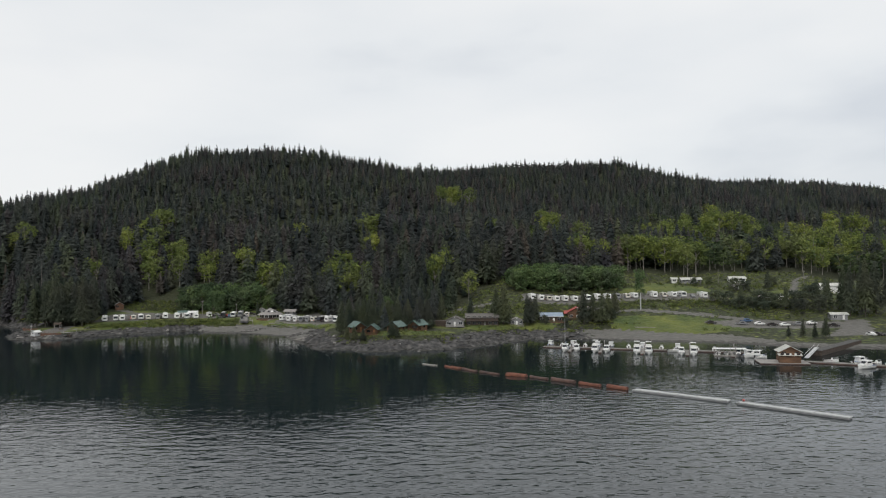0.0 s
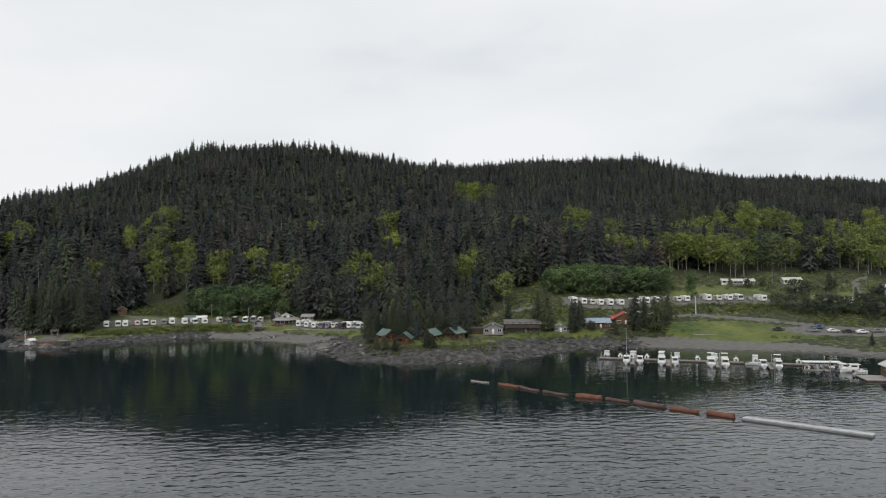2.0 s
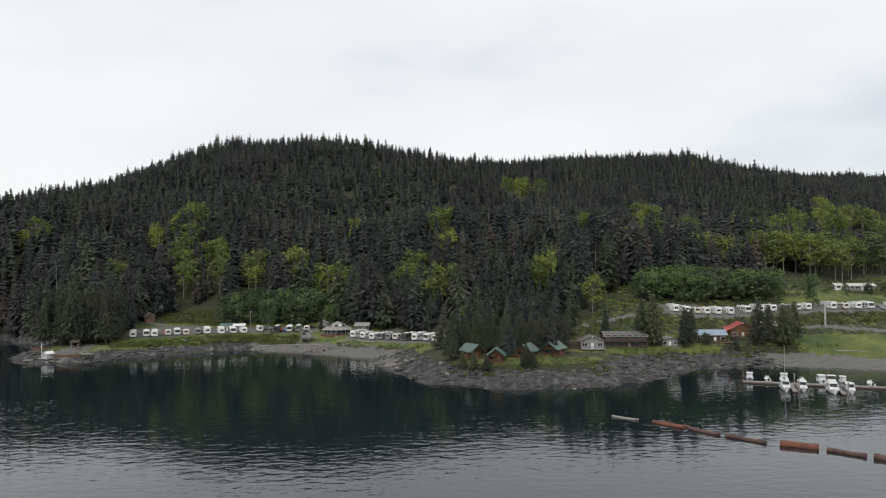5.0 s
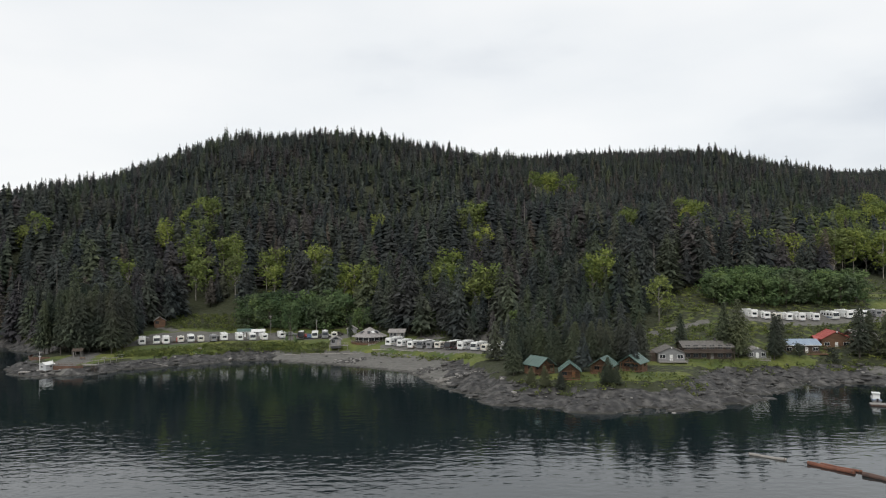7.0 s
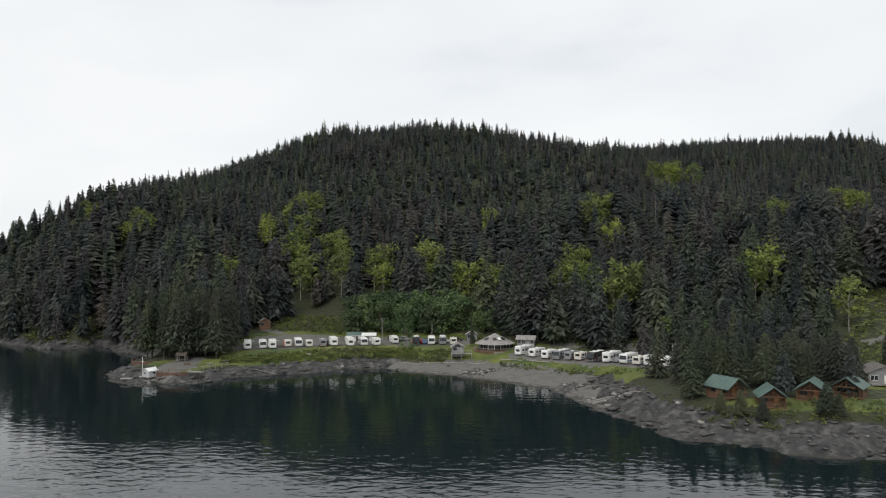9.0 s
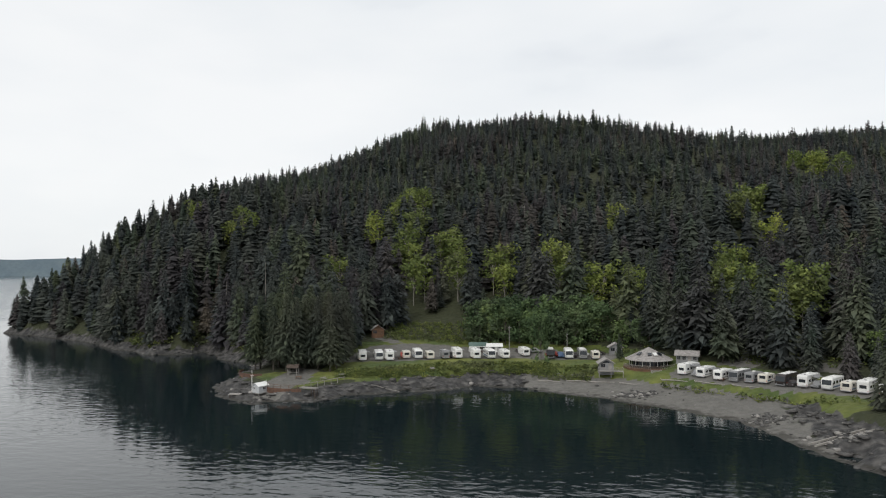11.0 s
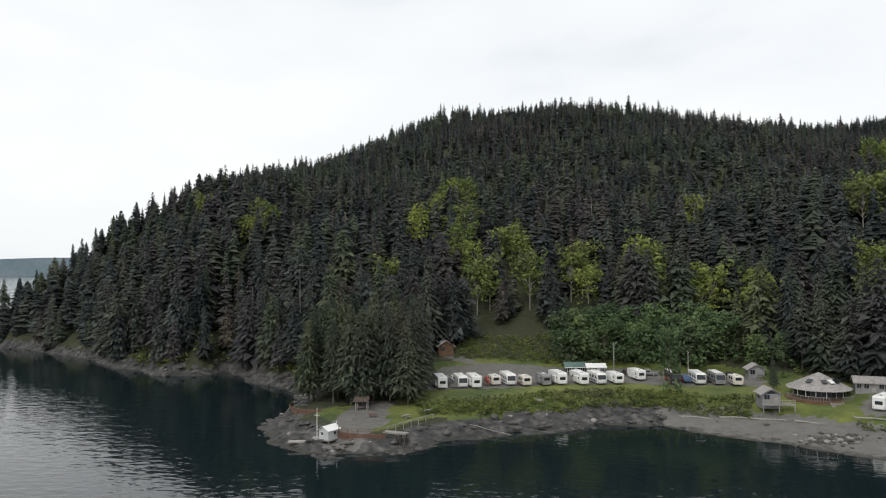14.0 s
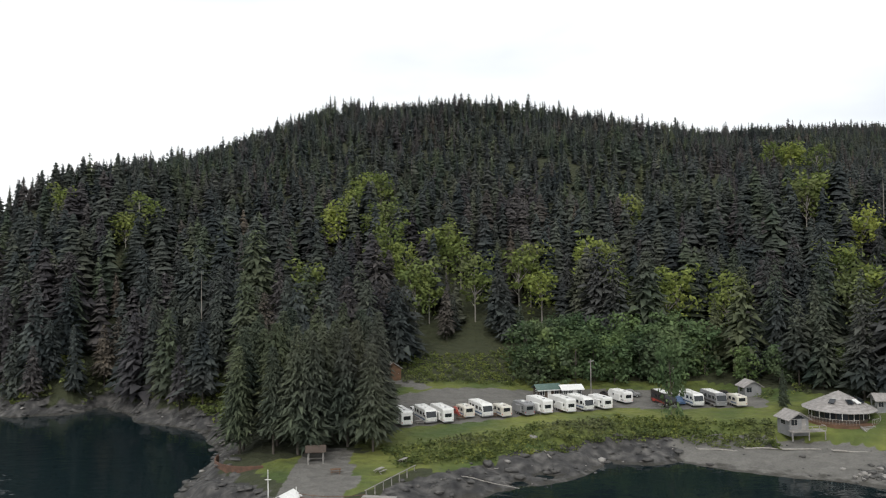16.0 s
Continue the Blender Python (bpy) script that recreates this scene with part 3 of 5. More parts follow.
tagged(new("cedar_stands", joined("cedar_stands", stands["cedars"], NEEDLES_CEDAR, tones["cedars"])), "lighter green cedars mixed through the forest", "forest", kind="stuff")
tagged(new("thin_firs", joined("thin_firs", stands["thin"], NEEDLES_BROWN, tones["thin"])), "brownish thin-needled firs mixed through the forest", "forest", kind="stuff")
tagged(new("forest_trunks", joined("forest_trunks", stems, BARK)), "grey brown conifer trunks along the forest edge", "trunks", kind="stuff")
tagged(new("dead_snags", joined("dead_snags", dead, PALE_BARK)), "pale dead standing tree trunks in the forest", "snags", kind="stuff")
for x, y in spots:
    z = ground_at(x, y)
    h = 17 + 7 * rng.random()
    v, f, li = rng.choice(LEAFY)
    turn = rng.random() * 6.28
    leaves_.append((placed(v, x, y, z, h, turn), f))
    leaf_tones.append(rng.random())
    limbs_.append((placed(STEM[0], x, y, z, h * 0.8, turn, 1.4), STEM[1]))
    limbs_ += [(placed(a, x, y, z, h, turn), b) for a, b in li[:9]]
tagged(new("maple_grove", joined("maple_grove", leaves_, MAPLE_STAND, leaf_tones)), "yellow-green spring maples scattered through the forest", "trees", kind="stuff")
tagged(new("alder_woods", joined("alder_woods", alders, ALDER_STAND, alder_tones)), "fresh green alder woods above the village benches", "trees", kind="stuff")
tagged(new("maple_trunks", joined("maple_trunks", limbs_, PALE_BARK)), "pale maple trunks under the leaf canopy", "trunks", kind="stuff")


# ---- trees that stand singly ----
FIR_TREES = []
for k in range(6):
    FIR_TREES.append((conifer(rng, 44, 17, 0.155 + 0.06 * rng.random(), 0.06 + 0.16 * rng.random(), 2), stem(0.013, sides=7)))


def fir(x, y, h, k=None, group="conifers by the shore", label="tall dark green conifer with drooping boughs", thin=1.0):
    k = rng.randrange(6) if k is None else k
    ob = tagged(new("conifer_tree"), label, "tree", group)
    ob.matrix_basis = pose(x, y, ground_at(x, y) - 0.1, 0, 0, rng.random() * 360) @ Matrix.Diagonal((h * thin, h * thin, h, 1))
    (cv, cf), (tv, tf) = FIR_TREES[k]
    for nm, key, v, f, mat in (("trunk", "t", tv, tf, BARK), ("crown", "c", cv, cf, NEEDLES_PALER)):
        me = FIR_MESH.get((k, key)) or joined(nm, [(v, f)], mat)
        FIR_MESH[(k, key)] = me
        o = new(nm, me)
        o.parent = ob
    return ob


FIR_MESH = {}
LEAF_MESH = {}
ALDERS = [broadleaf(rng, 36, 32, 0.36, 0.08, 0.036) for k in range(4)]


def leafy(x, y, h, kind=ALDER, group="alder thicket", label="bushy green alder behind the camper pads", thin=1.0, bark=BARK, name=None):
    k = rng.randrange(4)
    ob = tagged(new(name or ("alder_tree" if kind is ALDER else "maple_tree")), label, "tree", group)
    ob.matrix_basis = pose(x, y, ground_at(x, y) - 0.1, 0, 0, rng.random() * 360) @ Matrix.Diagonal((h * thin, h * thin, h, 1))
    v, f, li = ALDERS[k]
    for nm in ("trunk", "crown"):
        key = (k, nm, kind.name)
        if key not in LEAF_MESH:
            LEAF_MESH[key] = joined(nm, [(v, f)], kind) if nm == "crown" else joined(nm, [stem(0.010, 0.85), *[(a * (0.7, 0.7, 1), b) for a, b in li[::3]]], bark)
        o = new(nm, LEAF_MESH[key])
        o.parent = ob
    return ob


def filled(poly, step, seed):
    r = np.random.RandomState(seed)
    a = np.array(poly)
    px, py = np.meshgrid(np.arange(a[:, 0].min(), a[:, 0].max(), step), np.arange(a[:, 1].min(), a[:, 1].max(), step))
    px, py = px.ravel() + r.uniform(-0.4, 0.4, px.size) * step, py.ravel() + r.uniform(-0.4, 0.4, py.size) * step
    ok = inside(poly, px, py) & (coast(px, py) > 7)
    return list(zip(px[ok], py[ok]))


for x, y in filled(POINT_GROVE, 5.0, 3):
    fir(x, y, 19 + 7 * rng.random(), group="conifers on the rocky point", label="tall dark green conifer on the rocky point")
for x, y in filled(CABIN_GROVE, 4.6, 4):
    if y > 324 or x < -36:
        fir(x, y, 9 + 6 * rng.random(), thin=1.2, group="conifers behind the cabins", label="dark green conifer behind the cabins")
for x, y in filled(THICKET, 4.4, 5):
    leafy(x, y, 10 + 5 * rng.random(), thin=1.05)
for x, y in filled([(46, 388), (52, 408), (90, 412), (112, 402), (104, 388), (70, 385)], 4.6, 6):
    leafy(x, y, 9 + 4 * rng.random(), group="alder mound above the upper bench", label="bushy green alder above the upper bench", thin=1.2)
for x, y, h, th in ((37, 343, 19, 1.7), (34, 346, 17, 1.6), (48, 342, 15, 1.5), (50, 345, 13, 1.6), (75, 342, 17, 1.6), (83, 340, 15, 1.8), (80, 345, 14, 1.7), (87, 344, 13, 1.7), (53, 349, 12, 1.6), (92, 350, 12, 1.6), (22, 352, 12, 1.5), (8, 350, 14, 1.5), (-93, 408, 9, 1.2), (-76, 411, 9, 1.2),
                   (157, 356, 11, 1.6), (176, 350, 13, 1.6), (160, 364, 9, 1.6),
                   (199, 335, 24, 1.2), (205, 333, 28, 1.2), (212, 336, 26, 1.2), (209, 342, 24, 1.1), (219, 338, 25, 1.2), (203, 347, 22, 1.2), (188, 392, 12, 1.3), (208, 372, 12, 1.4), (214, 366, 12, 1.4),
                   (157, 299, 8, 1.4), (161, 297, 7, 1.4), (165, 296, 9, 1.5), (152, 301, 5, 1.5), (195, 356, 14, 1.4), (203, 360, 13, 1.4)):
    fir(x, y, h, group="conifers on the open benches", label="dark conifer standing on the grassy bench", thin=th * 0.68)
for x, y, h in ((151, 358, 8), (164, 354, 10), (170, 352, 9), (182, 352, 10), (146, 362, 7), (168, 358, 9), (174, 355, 8), (186, 350, 9), (160, 351, 7), (154, 352, 7), (190, 345, 9), (196, 350, 10), (164, 346, 6), (179, 343, 8),
                (169, 389, 8), (174, 388, 7), (150, 400, 5), (160, 404, 5), (196, 402, 6), (206, 380, 7), (200, 372, 8), (88, 342, 6), (66, 341, 5), (57, 344, 5)):
    leafy(x, y, h, NEEDLES_PALER, "bushy trees on the benches", "bushy dark green tree on the grassy bench", thin=1.25, name="bushy_tree")
for x, y, h in ((-86, 425, 10), (-74, 420, 9), (-66, 416, 10), (-60, 410, 8), (-92, 430, 10), (-48, 403, 9), (-20, 380, 9), (-12, 372, 8), (-28, 384, 10)):
    leafy(x, y, h, label="bushy green alder at the foot of the slope")
for x, y, h in ((112, 375, 15), (-117, 408, 17)):
    leafy(x, y, h, group="lone trees", label="lone leafy tree with a pale trunk on the bank", thin=0.6, bark=PALE_BARK)
for x, y in ((219, 300), (226, 306), (232, 300), (224, 318), (236, 312), (230, 326)):
    leafy(x, y, 15 + 3 * rng.random(), MAPLE, "maples by the landing", "yellow-green maple above the boat landing")
for x, y, h in ((-30, 305, 6), (-26, 303, 5), (-14, 302, 7), (-33, 308, 5), (-12, 301, 5)):
    fir(x, y, h, group="small firs below the cabins", label="small bushy fir on the grassy mound", thin=1.7)

# shrubs along the banks, uncounted
shrubs = []
SMALL = [broadleaf(rng, 7, 6, 0.60, 0.02, 0.14) for k in range(5)]


def shrub(x, y, h, out, z=None):
    v, f, li = rng.choice(SMALL)
    out.append((placed(v, x, y, (ground_at(x, y) if z is None else z) - 0.15, h, rng.random() * 6.28, 1.2), f))


sx = np.random.RandomState(21)
for a, b, n_, lo, hi in (((-176, 382), (-126, 404), 640, -7, 4.5), ((-126, 404), (-100, 397), 300, -7, 4.5), ((-82, 384), (-34, 350), 80, -2, 1.0), ((-178, 440), (-145, 446), 420, -8, 10), ((-95, 418), (-80, 416), 20, 0, 5),
                         ((-60, 404), (0, 372), 160, -6, 8), ((10, 362), (150, 360), 520, -5, 7), ((120, 362), (200, 352), 140, -8, 8), ((-38, 303), (14, 305), 150, -5, 6), ((-430, 505), (-290, 446), 520, -2, 10), ((-292, 452), (-262, 452), 60, -6, 6),
                         ((110, 395), (200, 400), 120, -4, 8), ((0, 338), (100, 334), 90, -2, 2), ((120, 320), (150, 312), 20, -2, 2), ((-258, 456), (-218, 420), 110, 0, 9)):
    u = np.array((b[0] - a[0], b[1] - a[1]), float)
    nrm = np.array((-u[1], u[0])) / np.linalg.norm(u)
    q = np.array(a) + u * sx.rand(n_, 1) + nrm * sx.uniform(lo, hi, (n_, 1))
    qz, _ = land(q[:, 0], q[:, 1])
    dry = coast(q[:, 0], q[:, 1]) > np.where(q[:, 0] > -218, 8, 3)
    for (x, y), z in zip(q[dry], qz[dry]):
        shrub(x, y, (0.8 + 1.0 * sx.rand()) * (2.2 if x < -218 else 1.0), shrubs, z)
mx_, my_ = sx.uniform(6, 240, 2600), sx.uniform(330, 440, 2600)
mz_, md_ = land(mx_, my_)
rough = inside(OPEN, mx_, my_) & (md_ > 16)
for poly in FIELDS + TRACKS:
    rough &= ~inside(poly, mx_, my_)
for x, y, z in zip(mx_[rough], my_[rough], mz_[rough]):
    shrub(x, y, 0.8 + 1.6 * sx.rand() ** 2, shrubs, z)
tagged(new("bank_shrubs", joined("bank_shrubs", shrubs, SHRUB, sx.rand(len(shrubs)))), "green and yellowish shrubs along the banks", "shrubs", kind="stuff")

# ---- paints for things ----
WHITE = surface("white_paint", (0.74, 0.74, 0.72), (0.82, 0.82, 0.80), 1.5, 0.4, own=0.06)
CREAM = surface("cream_paint", (0.60, 0.57, 0.50), (0.68, 0.65, 0.58), 1.5, 0.45)
GREY = surface("grey_paint", (0.20, 0.205, 0.21), (0.28, 0.28, 0.285), 1.5, 0.45)
BLACK = surface("dark_paint", (0.025, 0.02, 0.02), (0.05, 0.04, 0.038), 1.5, 0.35)
BLUE = surface("blue_paint", (0.05, 0.10, 0.20), (0.10, 0.17, 0.29), 1.5, 0.4)
REDP = surface("red_paint", (0.30, 0.04, 0.03), (0.40, 0.07, 0.05), 1.5, 0.4)
TYRE = surface("rubber", (0.015, 0.015, 0.015), (0.03, 0.03, 0.03), 0.3, 0.9)
WEATHERED = surface("weathered_wood", (0.21, 0.20, 0.185), (0.36, 0.34, 0.32), 0.8, 0.9, stretch=(0.3, 1, 1))
CEDAR = surface("brown_wood", (0.10, 0.055, 0.032), (0.19, 0.105, 0.06), 0.8, 0.85, stretch=(0.3, 1, 1))
DARKWOOD = surface("dark_wood", (0.05, 0.038, 0.03), (0.095, 0.07, 0.055), 0.8, 0.85, stretch=(0.3, 1, 1))
FRESHWOOD = surface("fresh_wood", (0.36, 0.17, 0.075), (0.46, 0.23, 0.11), 0.6, 0.8, stretch=(0.3, 1, 1))
GREEN_ROOF = surface("green_metal_roof", (0.065, 0.115, 0.098), (0.10, 0.16, 0.138), 2.5, 0.45, stretch=(1, 0.3, 1))
RED_ROOF = surface("red_metal_roof", (0.32, 0.05, 0.045), (0.42, 0.09, 0.07), 2.5, 0.5)
BLUE_ROOF = surface("blue_metal_roof", (0.20, 0.27, 0.36), (0.30, 0.37, 0.46), 2.5, 0.45)
SHINGLE = surface("grey_shingles", (0.24, 0.225, 0.215), (0.38, 0.36, 0.345), 0.7, 0.95)
OLD_SHINGLE = surface("old_brown_shingles", (0.10, 0.092, 0.085), (0.17, 0.16, 0.148), 0.7, 0.95)
TIN = surface("pale_metal_roof", (0.42, 0.42, 0.38), (0.55, 0.55, 0.50), 2.5, 0.5)
RUST = surface("rusty_log", (0.11, 0.042, 0.028), (0.21, 0.08, 0.045), 1.6, 0.8)
DARKLOG = surface("wet_log", (0.05, 0.03, 0.025), (0.13, 0.07, 0.05), 1.6, 0.6)
CONCRETE = surface("pale_concrete", (0.40, 0.41, 0.41), (0.52, 0.53, 0.53), 1.8, 0.85)
STONE = surface("grey_rock", (0.042, 0.041, 0.041), (0.125, 0.121, 0.115), 0.9, 0.95)
PALE_STONE = surface("pale_rock", (0.22, 0.21, 0.20), (0.36, 0.345, 0.32), 0.6, 0.95)
DRIFT = surface("driftwood", (0.24, 0.225, 0.205), (0.36, 0.34, 0.31), 0.6, 0.9)
RUSTWALL = surface("rusty_sheet_piles", (0.085, 0.05, 0.035), (0.17, 0.09, 0.06), 0.7, 0.85)
CHROME = surface("galvanised_steel", (0.45, 0.46, 0.47), (0.55, 0.56, 0.57), 1.0, 0.4, 0.7)
GLASS, n, l, p, place = shader("window_glass", 0.05)
p.inputs["Base Color"].default_value = (0.02, 0.024, 0.028, 1)
LENS_, n, l, p, place = shader("red_lens", 0.2)
p.inputs["Base Color"].default_value = (0.4, 0.02, 0.02, 1)


def wheel(parent, x, y, r=0.36):
    t = part("wheel", rod(bmesh.new(), (x - 0.12, y, r), (x + 0.12, y, r), r, sides=14), TYRE, parent)
    part("rim", rod(bmesh.new(), (x - 0.13, y, r), (x + 0.13, y, r), r * 0.55, sides=10), CHROME, t)


# ---- campers and cars (long axis y, end facing the water at y = 0) ----
def trailer(name, L, H, paint, stripe, label, category, slide=True, nose=False):
    ob = tagged(new(name), label, category, "campers")
    w, z0 = 1.25, 0.55
    prof = [(0.0, z0), (0.0, H - 0.25), (0.25, H), (L - 0.5, H), (L, H - 0.7 if not nose else H - 0.2), (L, z0 + 0.4 if not nose else z0 + 1.1), (L - (0.3 if not nose else 2.2), z0 + (0 if not nose else 1.1))]
    if nose:
        prof.append((L - 2.2, z0))
    bm = solid(prof, "x", -w, w)
    bmesh.ops.bevel(bm, geom=bm.edges[:], offset=0.07, segments=2, affect="EDGES")
    body = part("body", bm, paint, ob)
    part("stripe", boxed(-w - 0.006, w + 0.006, 0.3, L - 2.4, z0 + 0.35, z0 + 0.62), stripe, body, "coloured side stripe")
    win = part("window", boxed(-0.7, 0.7, -0.012, 0.05, 1.5, 2.15), GLASS, ob, "dark end window")
    part("window_frame", boxed(-0.76, 0.76, -0.006, 0.04, 1.44, 2.21), BLACK, win)
    for s in (-1, 1):
        for y0, y1 in ((0.9, 2.0), (2.6, 3.6)) + (((L - 2.8, L - 2.0),) if L > 6.5 else ()):
            part("window", boxed(s * w - 0.012, s * w + 0.012, y0, y1, 1.55, 2.15), GLASS, ob, "dark side window")
        part("tail_light", boxed(s * 1.05 - 0.06, s * 1.05 + 0.06, -0.02, 0.03, 0.8, 1.05), LENS_, ob)
    part("door", boxed(w - 0.01, w + 0.02, L * 0.62, L * 0.62 + 0.7, 0.7, 2.55), WHITE, ob)
    ac = part("roof_unit", boxed(-0.35, 0.35, L * 0.45, L * 0.45 + 0.8, H - 0.02, H + 0.28, bevel=0.06), WHITE, ob)
    part("roof_vent", boxed(-0.25, 0.2, L * 0.2, L * 0.2 + 0.4, H - 0.02, H + 0.12, bevel=0.03), GREY, ob)
    part("bumper", boxed(-1.1, 1.1, -0.12, 0.02, 0.45, 0.58), CHROME, ob)
    if slide:
        part("slide_out", boxed(-w - 0.4, -w + 0.05, 1.4, 3.6, 0.75, 2.3, bevel=0.03), paint, ob, "extended side room")
        part("awning", solid([(w, H - 0.35), (w, H - 0.28), (w + 1.3, H - 0.6), (w + 1.3, H - 0.65)], "y", 2.2, L - 1.6), GREY, ob, "open fabric awning")
    for s in (-1, 1):
        for y in (L * 0.5, L * 0.5 + 0.85):
            wheel(ob, s * 1.08, y)
    return ob


def motorhome(name, L, H, paint, stripe, label):
    ob = tagged(new(name), label, "motorhome", "campers")
    w, z0 = 1.27, 0.45
    bm = solid([(0.15, z0), (0.0, 1.4), (0.35, 2.7), (0.7, H), (L, H), (L, z0)], "x", -w, w)
    bmesh.ops.bevel(bm, geom=bm.edges[:], offset=0.08, segments=2, affect="EDGES")
    body = part("body", bm, paint, ob)
    part("windscreen", solid([(-0.01, 1.45), (0.31, 2.62), (0.36, 2.62), (0.1, 1.45)], "x", -1.1, 1.1), GLASS, ob, "wide dark windscreen")
    part("stripe", boxed(-w - 0.006, w + 0.006, 0.6, L - 0.3, 0.85, 1.15), stripe, body)
    for s in (-1, 1):
        for y0, y1 in ((1.0, 1.9), (2.6, 3.8), (4.6, 5.6), (L - 1.6, L - 0.8)):
            part("window", boxed(s * w - 0.012, s * w + 0.012, y0, y1, 1.65, 2.35), GLASS, ob)
        part("headlight", boxed(s * 0.95 - 0.15, s * 0.95 + 0.15, 0.03, 0.12, 0.75, 0.95), CHROME, ob)
        part("mirror", boxed(s * 1.45 - 0.08, s * 1.45 + 0.08, 0.1, 0.25, 1.7, 2.1, bevel=0.03), BLACK, ob)
        for y in (1.5, L - 2.6):
            wheel(ob, s * 1.05, y, 0.45)
    part("bumper", boxed(-1.2, 1.2, 0.02, 0.2, 0.4, 0.65, bevel=0.03), GREY, ob)
    for y in (2.4, L - 3.0):
        part("roof_unit", boxed(-0.38, 0.38, y, y + 0.9, H - 0.02, H + 0.28, bevel=0.06), WHITE, ob)
    part("roof_panel", boxed(-1.0, 1.0, 1.2, L - 0.3, H - 0.01, H + 0.03), WHITE, ob, "white roof sheet")
    return ob


def car(name, paint, label, pickup=False):
    ob = tagged(new(name), label, "pickup" if pickup else "car", "parked cars")
    L = 5.4 if pickup else 4.5
    prof = [(0, 0.35), (0, 0.85), (1.2, 1.0), (1.9, 1.55 if not pickup else 1.75), (3.3, 1.55 if not pickup else 1.75), (3.7 if pickup else 4.2, 1.05), (L, 1.0), (L, 0.35)]
    bm = solid(prof, "x", -0.92, 0.92)
    bmesh.ops.bevel(bm, geom=bm.edges[:], offset=0.08, segments=2, affect="EDGES")
    part("body", bm, paint, ob)
    part("windscreen", solid([(1.22, 1.03), (1.88, 1.5), (1.94, 1.5), (1.3, 1.03)], "x", -0.78, 0.78), GLASS, ob)
    for s in (-1, 1):
        part("window", boxed(s * 0.92 - 0.012, s * 0.92 + 0.012, 1.8, 3.3, 1.08, 1.46), GLASS, ob)
        part("headlight", boxed(s * 0.7 - 0.14, s * 0.7 + 0.14, -0.02, 0.05, 0.65, 0.8), CHROME, ob)
        for y in (0.9, L - 1.0):
            wheel(ob, s * 0.82, y, 0.34)
    if pickup:
        part("cargo_bed", boxed(-0.8, 0.8, 3.75, L - 0.1, 0.95, 1.06), BLACK, ob, "dark cargo bed")
    return ob


RIGS = {
    "a": trailer("travel_trailer", 6.6, 2.85, WHITE, GREY, "white travel trailer with grey stripe on its pad", "camper"),
    "b": trailer("fifth_wheel_trailer", 7.8, 3.2, WHITE, CREAM, "tall white fifth-wheel trailer parked on gravel", "camper", nose=True),
    "c": trailer("travel_trailer", 5.0, 2.55, CREAM, BLUE, "small cream travel trailer parked on gravel", "camper", slide=False),
    "d": motorhome("motorhome", 8.2, 3.1, BLACK, REDP, "dark brown motorhome with white roof on its pad"),
    "e": motorhome("motorhome", 7.8, 3.0, WHITE, BLUE, "white motorhome with blue stripe on its pad"),
    "f": motorhome("motorhome", 7.8, 3.0, GREY, BLACK, "silver grey motorhome with white roof on its pad"),
    "g": trailer("travel_trailer", 6.0, 2.75, GREY, BLACK, "grey travel trailer with dark stripe on its pad", "camper"),
    "s": car("parked_car", WHITE, "white sedan parked beside the campers"),
    "t": car("parked_car", BLACK, "dark car parked beside the campers"),
    "u": car("pickup_truck", GREY, "silver pickup truck parked beside the campers", True),
    "v": car("pickup_truck", REDP, "red pickup truck parked beside the campers", True),
    "w": car("pickup_truck", BLUE, "blue pickup truck parked beside the campers", True),
}
used = set()


def park(kind, x, y, turn):
    m = pose(x, y, ground_at(x, y), 0, 0, turn)
    if kind in used:
        return copy_thing(RIGS[kind], m)
    used.add(kind)
    RIGS[kind].matrix_basis = m
    return RIGS[kind]


for kind, x, y in (("b", -173.5, 400.2), ("e", -168.5, 402.1), ("b", -165.0, 402.5), ("c", -160.5, 406.3), ("e", -156.5, 406.6), ("c", -152.5, 406.4), ("g", -147.5, 407.1), ("b", -143.5, 407.9), ("b", -138.0, 410.7), ("e", -133.5, 413.4),
                   ("a", -129.0, 415.2), ("a", -123.0, 420.9), ("d", -114.5, 416.5), ("e", -108.5, 415.2), ("f", -104.0, 413.5), ("c", -100.0, 412.3)):
    park(kind, x, y, 22 if x < -121 else 8)
for kind, x, y, turn in (("s", -171.5, 408.2, 20), ("v", -162.0, 407.9, 20), ("u", -145.5, 410.1, 30), ("w", -111.3, 418.3, 10), ("v", -112.0, 420.4, 60), ("t", -106.5, 418.1, 5), ("s", -102.5, 421.9, 80), ("t", -97.5, 422.6, 80),
                         ("u", -118.5, 427.7, 85), ("t", -125.5, 426.1, 20)):
    park(kind, x, y, turn)
for kind, x, y in (("b", -76.5, 388.4), ("a", -72.0, 384.9), ("a", -68.0, 381.9), ("f", -64.5, 379.5), ("g", -61.0, 377.5), ("c", -58.0, 376.0), ("d", -54.5, 373.0), ("b", -50.0, 370.5), ("e", -45.5, 367.0), ("c", -42.0, 364.5),
                   ("b", -39.0, 362.5), ("a", -35.5, 359.5), ("e", -32.0, 356.0)):
    park(kind, x, y, -35)
for kind, x, y, turn in (("u", -73.5, 386.6, -35), ("t", -52.5, 372.0, -35), ("u", -47.5, 369.5, -35), ("t", -29.5, 354.0, -60)):
    park(kind, x, y, turn)
